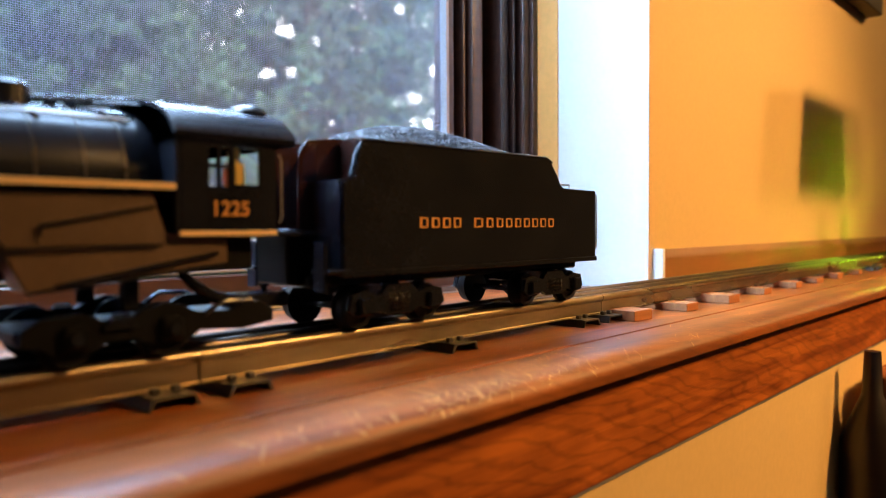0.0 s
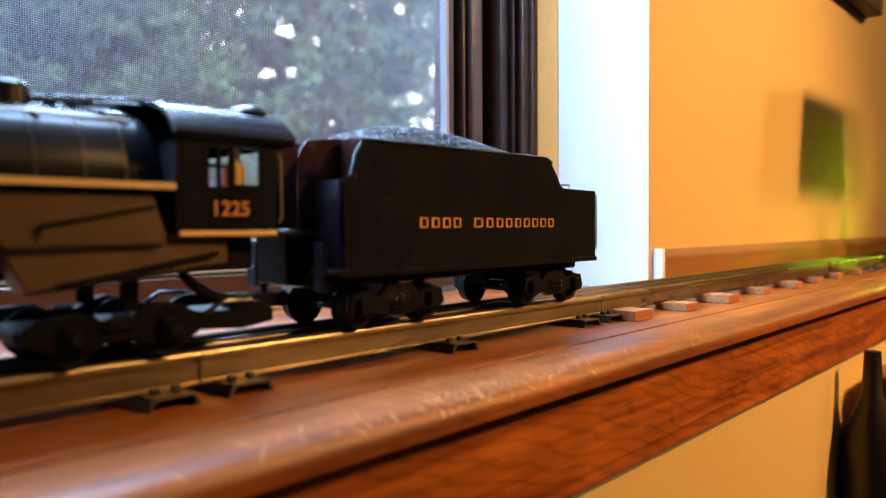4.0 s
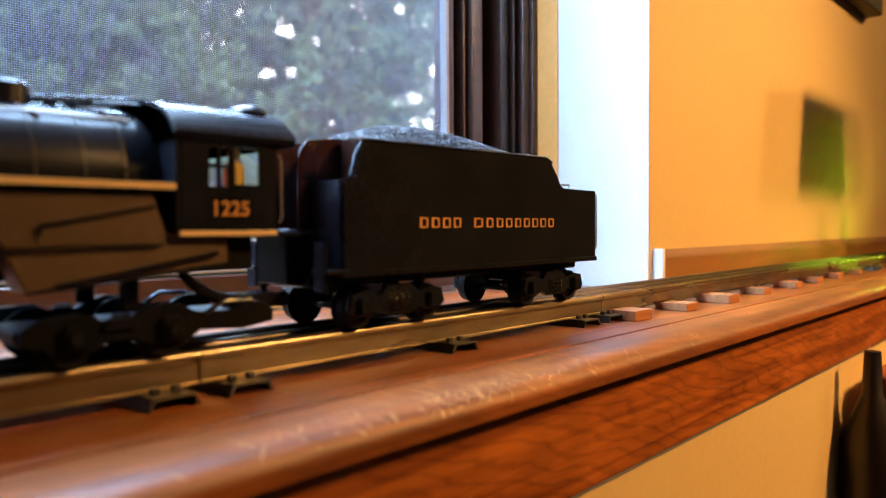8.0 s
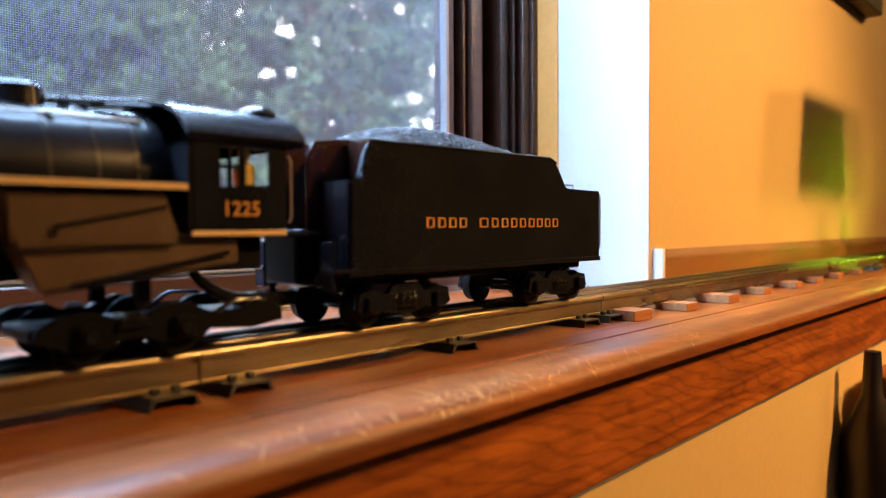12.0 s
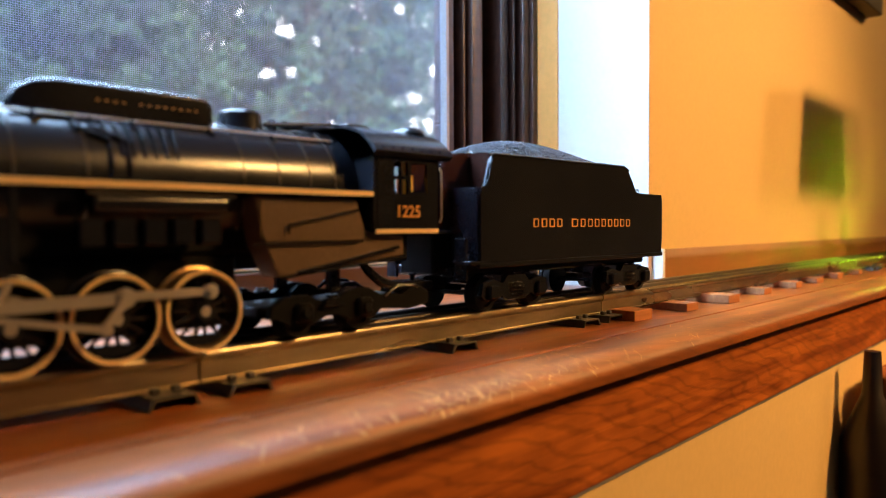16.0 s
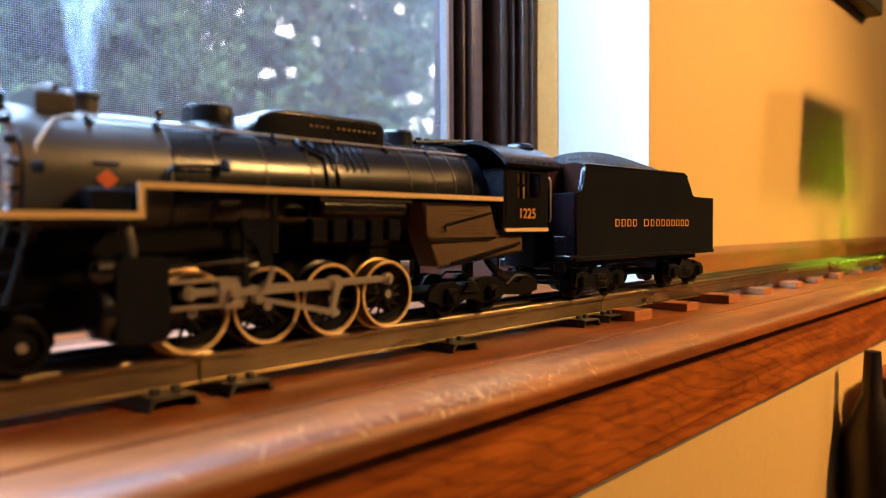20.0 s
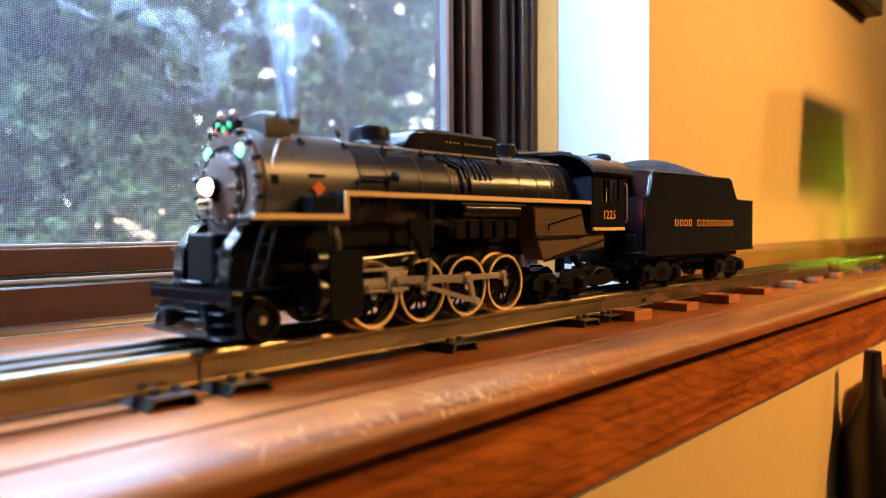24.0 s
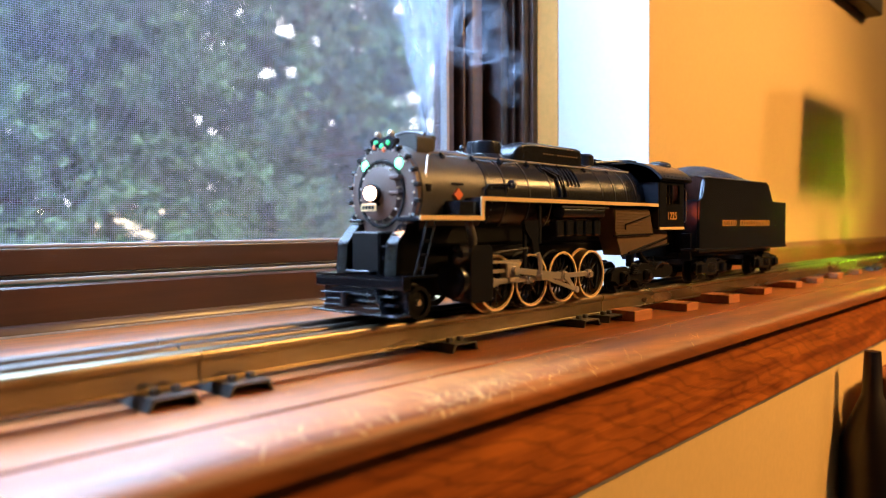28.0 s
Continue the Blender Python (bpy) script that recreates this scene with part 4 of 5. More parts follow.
    # --- cab: four walls with real openings, roof with eaves
    cab = part("cab_front", box(B(), 118.6, 120.4, -36.8, 36.8, 44, 79), BLACK, loco, "black cab front wall")
    for s in (-1, 1):
        a, b = (-37.2, -35.6) if s < 0 else (35.6, 37.2)
        side = part("cab_side", box(B(), 120.5, 131.0, a, b, 44, 79.5, 0.2), BLACK, loco, "black cab side wall")
        for d in ((131.0, 151.8, a, b, 44, 61.2), (131.0, 151.8, a, b, 75.4, 79.5), (139.2, 141.2, a, b, 61.2, 75.4), (151.8, 158.8, a, b, 44, 79.5), (134.4, 135.6, a, b, 61.2, 75.4), (131.0, 139.2, a, b, 67.6, 69.2)):
            part("wall_panel", box(B(), *d), BLACK, side)
        part("window_sash", box(B(), 141.2, 151.8, a + 0.4, b - 0.4, 61.2, 62.0), BLACK, side)
        ln = part("cab_line", box(B(), 119.6, 158.8, s * 37.2 - 0.5, s * 37.2 + 0.5, 43.2, 45.2, 0.1), WHITE, side, "cream line under the cab")
        for x in (124, 134, 144, 154):
            part("rivet", sphere(B(), (x, s * 37.4, 78.2), 0.5, 8), BLACK, side)
        part("grab_rail", tube(B(), [(160, s * 37.2, 74), (160.6, s * 38, 72), (160.6, s * 38, 50), (160, s * 37.2, 48)], 0.45, 6), STEEL, side)
    rf = B()
    half = [(38.4, 78.4), (40.2, 78.7), (40.6, 79.6), (39.6, 81.2), (37.0, 83.9), (33.4, 86.7), (29.0, 89.2), (23, 91.2), (14, 92.8), (5, 93.5)]
    prof = [(-y, z) for y, z in half] + [(y, z) for y, z in half[::-1]]
    inner = [(y * 0.965, z - 1.2) for y, z in prof][::-1]
    prism(rf, prof + inner, 117.0, 166.0, "yz")
    roof = part("cab_roof", rf, SATIN, loco, "curved black cab roof")
    gab = B()
    prism(gab, [(y * 0.94, z - 1.3) for y, z in prof[2:-2]], 118.7, 120.2, "yz")
    part("cab_gable", gab, BLACK, loco)
    for x in range(122, 164, 6):
        for sgn in (-1, 1):
            part("roof_rivet", sphere(B(), (x, sgn * 39.7, 81.3), 0.5, 6), SATIN, roof)
    part("roof_hatch", box(B(), 128, 142, -8, 8, 93.2, 95.2, 0.8), SATIN, roof)
    part("roof_hatch", sphere(B(), (158.5, -17, 91.4), 7.5, 20, (1, 1.3, 0.5)), SATIN, roof, "rounded roof ventilator")
    part("roof_pipe", tube(B(), [(84, -6, 90.2), (100, -7, 91.5), (118, -8, 93.2)], 1.2, 8), SATIN, loco)
    for k in range(4):
        part("roof_pipe", tube(B(), [(98 + k * 2, -4 - 2.5 * k, 90), (110, -5 - 2.6 * k, 92 - 0.5 * k), (119, -5 - 2.6 * k, 92.6 - 0.6 * k)], 0.9, 6), SATIN, loco)
    part("cab_floor", box(B(), 120, 190, -19, 19, 42.4, 44.2, 0.3), BLACK, loco)
    bh = part("backhead", box(B(), 120.6, 128, -18, 18, 44, 76, 1), SATIN, loco)
    part("fire_door", lathe(B(), [(127.6, 4.2), (128.6, 4.2), (128.8, 0.1)], (0, -4, 58), "x", 16, False), FIREGLOW, bh, "glowing red fire door")
    part("cab_light", box(B(), 121, 160, -20, 20, 44.4, 45), SATIN, loco)
    # the driver is a plain toy shape on its seat
    fig = B()
    lathe(fig, [(52, 3.5), (60, 3.6), (66, 4.2), (70, 3.8), (71.2, 2.0), (72, 1.7), (73, 2.3), (75, 2.4), (76.6, 1.2), (76.9, 0.1)], (146.2, -28, 0), "z", 16)
    part("toy_figure", fig, SKIN, loco, "plain yellow toy figure in the cab")
    lettering("cab_number", "1225", 7.6, GOLD, loco, at(139.3, -37.35, 50.6, 90, 0, 0), 0.12, 0.14, 1.05, "gold cab number")
    # --- pilot: beam, deck, braces, steps
    beam = part("pilot_beam", box(B(), -127.5, -122, -33, 33, 16.2, 21.6, 0.5, 2), GLOSS, loco, "black pilot beam")
    deck = B()
    prism(deck, [(-33, 0), (-33, -1), (33, -1), (33, 0)], -127.4, -104, "yz")
    bmesh.ops.translate(deck, verts=deck.verts, vec=(0, 0, 22.8 * MM))
    part("pilot_deck", deck, GLOSS, loco)
    part("deck_step", box(B(), -127.0, -112, -9, 9, 22.9, 25.0, 0.6), GLOSS, loco)
    for s in (-1, 1):
        pb = B()
        prism(pb, [(-122.5, 22.9), (-121, 38.4), (-113, 47.4), (-106, 48.6), (-106, 22.9)], s * 18.5 - 4.2, s * 18.5 + 4.2, "xz")
        bmesh.ops.bevel(pb, geom=list(pb.edges), offset=0.4 * MM, segments=2, affect="EDGES")
        pp = part("front_tower", pb, GLOSS, loco, "stepped black pump shield")
        for k in range(3):
            part("tread", box(B(), -124.4, -120.4, s * 17.5 - 2.6, s * 17.5 + 2.6, 24.6 + k * 6.0, 25.2 + k * 6.0, 0.1), BLACK, pp)
        part("lid", box(B(), -113, -105, s * 18.5 - 4.6, s * 18.5 + 4.6, 48.6, 50.2, 0.4), SATIN, pp)
        st = part("foot_step", box(B(), -131, -121, s * 26 - 6, s * 26 + 6, 3.6, 4.8, 0.3), SATIN, loco)
        part("step_hanger", box(B(), -123, -121.4, s * 26 - 5.5, s * 26 + 5.5, 4.6, 16.5, 0.3), BLACK, st)
        for k in range(2):
            part("step_plate", box(B(), -128.5, -122.5, s * 22 - 6, s * 22 + 6, 8.5 + k * 4.2, 9.3 + k * 4.2, 0.2), SATIN, st)
        # ladder from running board to the beam
        if s > 0:
            continue
        lad = part("ladder", tube(B(), [(-113.5, s * 35.5, 49.5), (-120, s * 33, 23)], 0.6, 6), BLACK, loco, "thin black ladder")
        part("stringer", tube(B(), [(-107.5, s * 35.5, 49.5), (-114.5, s * 33, 23)], 0.6, 6), BLACK, lad)
        for k in range(4):
            f = (k + 0.5) / 4
            x, y, z = -113.5 - 6.5 * f, s * (35.5 - 2.5 * f), 49.5 - 26.5 * f
            part("rung", tube(B(), [(x, y, z), (x + 6.2, y, z)], 0.5, 6), BLACK, lad)
    pil = B()
    prism(pil, [(-24, 3.5), (24, 3.5), (17, 16.3), (-17, 16.3)], -131, -123, "yz")
    bmesh.ops.bevel(pil, geom=list(pil.edges), offset=0.8 * MM, segments=2, affect="EDGES")
    pilot = part("pilot", pil, GLOSS, loco, "black footplate pilot")
    for k in range(4):
        w = 23 - k * 2.2
        part("pilot_rib", box(B(), -132.2, -130.6, -w, w, 3.8 + k * 3.1, 4.7 + k * 3.1, 0.2), GLOSS, pilot)
    cp = part("front_coupler", box(B(), -136, -130, -3, 3, 9, 14.5, 0.8), SATIN, loco)
    part("knuckle", lathe(B(), [(8, 2.6), (15, 2.6)], (-136.5, -2, 0), "z", 12), SATIN, cp)
    # --- pilot truck and trailing truck
    pt = part("pilot_truck", box(B(), -118, -96, -19, 19, 7, 12, 0.8), BLACK, loco)
    for s in (-1, 1):
        spin["small"].append((small_wheel(loco, 8.6, -107, s * 20.5, s), -107, s * 20.5, 8.6, s))
    tt = part("trailing_truck", box(B(), 74, 160, -15, 15, 8, 13, 1), MATTE, loco, "black trailing truck")
    for s in (-1, 1):
        tb = B()
        prism(tb, [(72, 9), (73, 14), (80, 17.5), (92, 18), (97, 14.5), (106, 14.5), (111, 17.5), (118, 19.5), (126, 18.5), (132, 14.5), (146, 14), (150, 17), (158, 17.5), (164, 14), (164, 9), (150, 7), (132, 9), (128, 5.0), (114, 5.0), (108, 8.5), (100, 8.5), (94, 5.0), (82, 5.0), (78, 8.5)], s * 24.5 - 1.8, s * 24.5 + 1.8, "xz")
        bmesh.ops.bevel(tb, geom=list(tb.edges), offset=0.4 * MM, segments=1, affect="EDGES")
        part("truck_side", tb, MATTE, tt)
        for x in (88, 121):
            spin["small"].append((small_wheel(loco, 8.0 if x < 100 else 9.0, x, s * 20.5, s), x, s * 20.5, 8.0 if x < 100 else 9.0, s))
            part("axle_box", box(B(), x - 4.2, x + 4.2, s * 27 - 2.4, s * 27 + 2.4, 6.4, 14.6, 1.2), MATTE, tt)
            part("box_lid", lathe(B(), [(-1, 2.2), (0, 2.4), (1, 2.2)], (x, s * 29.6, 10.4), "y", 12), SATIN, tt)
        for k in range(4):
            part("truck_spring", box(B(), 97 + k * 1.1, 109 - k * 1.1, s * 27 - 1.6, s * 27 + 1.6, 12.2 + k * 1.3, 13.2 + k * 1.3, 0.25), SATIN, tt)
        part("brace", tube(B(), [(134, s * 26, 14), (142, s * 27, 18.5), (154, s * 26, 18), (160, s * 24, 13)], 1.0, 8), SATIN, tt)
        part("swing_hanger", box(B(), 106, 112, s * 20 - 2, s * 20 + 2, 17, 29, 0.6), BLACK, tt)
    part("coupler_arm", tube(B(), [(132, -13, 29), (136, -13, 25), (143, -13, 20), (152, -12, 17), (166, -9, 16)], [1.8, 2.2, 2.6, 2.6, 2.2], 10), BLACK, loco)
    part("coupler_box", box(B(), 158, 182, -12, 4, 12.5, 18.5, 1), BLACK, loco)
    part("coupler_pin", lathe(B(), [(10.5, 1.4), (20.5, 1.4), (21, 2.4), (22, 2.2)], (174, -4, 0), "z", 12), SATIN, loco)
    # --- driving wheels and rods
    for s in (-1, 1):
        for x in AXLES:
            spin["drivers"].append((spoked_wheel("driving_wheel", loco, R_DRIVE, s * -WHEEL_Y * 1.0, x, s, TREAD if x in (AXLES[0], AXLES[3]) else BLACK), x, s * -WHEEL_Y, s))
    for x in AXLES:
        part("axle", lathe(B(), [(-26, 2), (26, 2)], (x, 0, R_DRIVE), "y", 10), BLACK, loco)
    rods = {"side": [], "main": [], "cross": [], "ecc": [], "crank": [], "link": []}
    for s in (-1, 1):
        y = s * 31.0
        bm = B()
        for a, b in zip(AXLES, AXLES[1:]):
            box(bm, a, b, -0.8, 0.8, -1.5, 1.5, 0.3)
        for x in AXLES:
            lathe(bm, [(-1.3, 2.7), (1.3, 2.7)], (x, 0, 0), "y", 20)
        rods["side"].append((part("side_rod", bm, STEEL, loco, "steel side rod"), y))
        bm = B()
        prism(bm, [(-47, -1.5), (0, -2.1), (0, 2.1), (-47, 1.5)], -0.9, 0.9, "xz")
        lathe(bm, [(-1.6, 3.3), (1.6, 3.3)], (0, 0, 0), "y", 20)
        lathe(bm, [(-1.6, 2.4), (1.6, 2.4)], (-47, 0, 0), "y", 16)
        rods["main"].append((part("main_rod", bm, STEEL, loco, "steel main rod"), s * 33.6))
        bm = B()
        box(bm, -6, 6, -2.6, 2.6, -4.2, 4.2, 0.6)
        box(bm, -4, 4, -3.2, 3.2, -6.2, -3.6, 0.4)
        box(bm, -20, -5, -1.0, 1.0, -1.0, 1.0, 0.2)
        rods["cross"].append((part("crosshead", bm, STEEL, loco, "steel crosshead"), s * 30.0))
        bm = B()
        prism(bm, [(-ECC_ROD, -0.9), (0, -1.2), (0, 1.2), (-ECC_ROD, 0.9)], -0.6, 0.6, "xz")
        for x in (0, -ECC_ROD):
            lathe(bm, [(-1, 1.9), (1, 1.9)], (x, 0, 0), "y", 14)
        rods["ecc"].append((part("eccentric_rod", bm, STEEL, loco, "thin steel eccentric rod"), s * 37.0))
        bm = B()
        for q, rad in ((0, 2.3), (1, 1.7)):
            lathe(bm, [(-0.9, rad), (0.9, rad)], (RETURN[1] * -q, 0, -RETURN[0] * q), "y", 14)
        prism(bm, [(-0.9, 1.2), (1.5, -0.6), (-RETURN[1] + 0.9, -RETURN[0] - 0.9), (-RETURN[1] - 0.9, -RETURN[0] + 0.9)], -0.7, 0.7, "xz")
        rods["crank"].append((part("return_crank", bm, STEEL, loco, "bright steel return crank"), s * 35.4))
        bm = B()
        tube(bm, [(0.2, 0, 1.5), (1.2, 0, -2), (1.2, 0, -7), (0, 0, -LINK)], [1.0, 1.3, 1.3, 1.1], 8)
        lathe(bm, [(-1.2, 1.8), (1.2, 1.8)], (0, 0, -LINK), "y", 14)
        rods["link"].append((part("expansion_link", bm, STEEL, loco, "swinging steel expansion link"), s * 35.4))
    return loco, spin, rods


def build_tender():
    ten = empty("tender", "black toy tender with coal load and gold lettering", "toy train")
    spin = []
    W = 33.0
    # tank: side sheets with the raised bunker that drops to the rear deck
    for s in (-1, 1):
        out = [(194.5, 27), (194.5, 66.3), (199.5, 67.2), (202, 72), (203.5, 80), (206, 83.6), (344, 84.6), (349, 82.5), (354, 76), (358, 69.5), (361, 68.1), (397, 68.1), (397, 27)]
        bm = B()
        prism(bm, out, s * W - 0.8, s * W + 0.8, "xz")
        bmesh.ops.bevel(bm, geom=list(bm.edges), offset=0.4 * MM, segments=2, affect="EDGES")
        sd = part("tank_side", bm, BLACK, ten, "plain black tank side")
        bm = B()
        tube(bm, [(203, s * 33.0, 83.2), (206, s * 32.9, 84.4), (344, s * 32.9, 85.4), (350, s * 32.9, 83)], 0.8, 8)
        part("coping", bm, BLACK, sd)
        part("rib", box(B(), 196, 396, s * (W + 0.7) - 0.25, s * (W + 0.7) + 0.25, 66.6, 67.2), BLACK, sd)
        part("bottom_sill", box(B(), 193, 398, s * W - 1.2, s * W + 1.2, 24.4, 27.2, 0.3), BLACK, ten)
        rv = B()
        for k in range(34):
            sphere(rv, (199 + k * 5.9, s * (W + 0.8), 29), 0.28, 5)
        part("riveted_seam", rv, BLACK, sd)
        # ladder-like grab iron at the rear corner
        part("grab_iron", tube(B(), [(398, s * 31.5, 66), (401, s * 31.5, 66), (401.5, s * 31.5, 64), (401.5, s * 31.5, 34), (401, s * 31.5, 32), (398, s * 31.5, 32)], 0.5, 6), STEEL, ten, "thin steel grab iron")
        # plain gold marks where the railway's name stands
        xs = [240.4, 248.4, 256.2, 264.0, 279.6, 289.4, 297.8, 305.8, 313.8, 321.8, 329.6, 337.4, 345.2]
        yb = s * (W + 0.85)
        for x in xs:
            w = 7.0 if x == 279.6 else 5.6
            bm = B()
            for d in ((x, x + 1.3, 45.6, 50.6), (x + w - 1.2, x + w - 0.2, 45.9, 50.3), (x + 1.3, x + w - 1.2, 45.6, 46.3), (x + 1.3, x + w - 1.2, 49.9, 50.6)):
                box(bm, d[0], d[1], yb - 0.12, yb + 0.12, d[2], d[3])
            part("gold_bar", bm, GOLD, sd)
    # bunker roof slopes inwards above the sides
    part("tank_front", box(B(), 193.6, 195.2, -32.4, -13.5, 27, 66.4, 0.2), BLACK, ten, "black tank front")
    part("tank_front", box(B(), 193.6, 195.2, 13.5, 32.4, 27, 66.4, 0.2), BLACK, ten, "black tank front")
    part("front_leg", prism(B(), [(195, 66), (199, 67), (203, 80), (206, 84), (209, 84), (209, 66)], -32.6, -31.4, "xz"), BLACK, ten)
    for s in (-1, 1):
        bm = B()
        prism(bm, [(186, 45), (186, 78), (191, 84.5), (205, 86.2), (214, 86.2), (214, 45)], s * 13 - 0.8, s * 13 + 0.8, "xz")
        bmesh.ops.bevel(bm, geom=list(bm.edges), offset=0.5 * MM, segments=2, affect="EDGES")
        part("gangway_side", bm, TINTED_BLACK, ten, "glossy black gangway sheet with warm reflection in its colour")
        bm = B()
        prism(bm, [(s * 13.5, 66), (s * 13.5, 83.5), (s * 17, 86.2), (s * 24, 86.2), (s * 32.4, 84), (s * 32.4, 66)], 208.5, 210, "yz")
        bmesh.ops.bevel(bm, geom=list(bm.edges), offset=0.4 * MM, segments=2, affect="EDGES")
        part("bulkhead", bm, TINTED_BLACK, ten)
    part("gangway_back", box(B(), 213, 214.6, -13, 13, 45, 86.5, 0.2), BLACK, ten)
    part("gangway_floor", box(B(), 183, 214, -14, 14, 43, 45.2, 0.3), BLACK, ten)
    part("rear_deck", box(B(), 358, 397, -32.4, 32.4, 66.6, 67.8, 0.2), BLACK, ten)
    part("tank_rear", box(B(), 396, 397.6, -32.4, 32.4, 27, 68.0, 0.2), BLACK, ten)
    part("bunker_rear", prism(B(), [(344, 84.4), (349, 82.3), (354, 76), (358, 67), (340, 67), (340, 84.4)], -32.2, 32.2, "xz"), BLACK, ten, smooth=60)
    part("bunker_deck", box(B(), 210, 344, -32.0, 32.0, 82.4, 84.0), BLACK, ten)
    part("water_hatch", lathe(B(), [(84, 11), (88.4, 10.6), (89.4, 9), (89.6, 0.1)], (350, -6, 0), "z", 24, False), BLACK, ten)
    part("deck_rail", tube(B(), [(362, -20, 68), (362, -20, 72), (388, -20, 72), (388, -20, 68)], 0.5, 6), STEEL, ten)
    part("deck_rail", tube(B(), [(388, -20, 72), (388, 20, 72), (388, 20, 68)], 0.5, 6), STEEL, ten)
    part("back_lamp", lathe(B(), [(396, 3), (399, 3.2), (399.5, 2)], (0, 0, 64), "x", 16), BLACK, ten)
    # coal: a heap of facetted lumps
    rnd = random.Random(8)
    bm = B()
    nx, ny = 60, 26
    grid = []
    def heap(x, y):
        u, v = max(0.0, x - 216) / 128, abs(y) / 31.5
        body = math.sin(min(1, max(0, u * 1.02)) ** 0.75 * math.pi) ** 0.75
        return 84.2 + 13.6 * body * max(0.0, 1 - v ** 2.2)
    for i in range(nx + 1):
        row = []
        for j in range(ny + 1):
            x, y = 210 + 134 * i / nx, -31.5 + 63 * j / ny
            row.append(bm.verts.new((x * MM, y * MM, (heap(x, y) - 0.6) * MM)))
        grid.append(row)
    for i in range(nx):
        for j in range(ny):
            bm.faces.new((grid[i][j], grid[i + 1][j], grid[i + 1][j + 1], grid[i][j + 1]))
    coal = part("coal_load", bm, COAL, ten, "heap of glossy black coal", 0)
    vs, fs = [], []
    for k in range(11000):
        x, y = rnd.uniform(212, 343), rnd.uniform(-31, 31)
        z, r = heap(x, y), rnd.uniform(0.32, 0.66)
        i = len(vs)
        for d in ((1, 0, 0), (-1, 0, 0), (0, 1, 0), (0, -1, 0), (0, 0, 1), (0, 0, -1)):
            q = Vector(d) * r + Vector((rnd.uniform(-1, 1), rnd.uniform(-1, 1), rnd.uniform(-1, 1))) * r * 0.5
            vs.append(((x + q.x) * MM, (y + q.y) * MM, (z + q.z * 0.8) * MM))
        for a, b, c in ((0, 2, 4), (2, 1, 4), (1, 3, 4), (3, 0, 4), (2, 0, 5), (1, 2, 5), (3, 1, 5), (0, 3, 5)):
            fs.append((i + a, i + b, i + c))
    me = bpy.data.meshes.new("coal_rubble")
    me.from_pydata(vs, [], fs)
    me.materials.append(COAL)
    lumps = new("coal_rubble", me)
    lumps.parent = coal
    tagged(lumps, "small lumps of coal", kind="stuff")
    # under frame, steps, coupling pocket
    part("under_frame", box(B(), 186, 396, -20, 20, 19.5, 25.5, 1), BLACK, ten)
    part("front_apron", box(B(), 181, 194, -12, 12, 21, 44, 0.8), MATTE, ten, "black front plate of the tender")
    for s in (-1, 1):
        part("foot_step", box(B(), 186, 198, s * 28 - 6, s * 28 + 6, 26.2, 28.2, 0.4), SATIN, ten)
        part("step_hanger", box(B(), 187, 189, s * 26 - 4, s * 26 + 4, 18, 40, 0.4), BLACK, ten)
    part("rear_step", box(B(), 396, 402, -30, 30, 24.4, 31, 0.5), BLACK, ten)
    part("rear_coupler", box(B(), 396, 410, -4, 4, 12, 18, 1), BLACK, ten)
    # two trucks
    for cx in (233, 361):
        tr = part("truck", box(B(), cx - 6, cx + 6, -22, 22, 12, 20, 1), BLACK, ten, "black tender truck")
        for s in (-1, 1):
            bm = B()
            prism(bm, [(cx - 31, 9), (cx - 29, 16), (cx - 20, 17.5), (cx - 12, 14.5), (cx - 8, 19.5), (cx + 8, 19.5), (cx + 12, 14.5), (cx + 20, 17.5), (cx + 29, 16), (cx + 31, 9), (cx + 27, 6), (cx + 19, 5.5), (cx + 13, 8.5), (cx + 8, 5.2), (cx - 8, 5.2), (cx - 13, 8.5), (cx - 19, 5.5), (cx - 27, 6)], s * 26 - 1.6, s * 26 + 1.6, "xz")
            bmesh.ops.bevel(bm, geom=list(bm.edges), offset=0.4 * MM, segments=1, affect="EDGES")
            part("side_frame", bm, BLACK, tr)
            for dx in (-4, 0, 4):
                bm = B()
                pts = [(cx + dx + 1.3 * math.cos(t), s * 28.4 + 1.3 * math.sin(t), 7.5 + t * 0.32) for t in [k * 0.55 for k in range(44)]]
                tube(bm, pts, 0.42, 5)
                part("spring", bm, SATIN, tr)
            for dx in (-22, 22):
                part("journal_box", box(B(), cx + dx - 4, cx + dx + 4, s * 28.5 - 1.8, s * 28.5 + 1.8, 6.8, 14.5, 0.8), BLACK, tr)
                spin.append((small_wheel(ten, 9.4, cx + dx, s * 20.5, s), cx + dx, s * 20.5, 9.4, s))
        for dx in (-22, 22):
            part("axle", lathe(B(), [(-24, 1.6), (24, 1.6)], (cx + dx, 0, 9.4), "y", 8), BLACK, tr)
    return ten, spin


loco, loco_spin, rods = build_locomotive()
tender, tender_spin = build_tender()

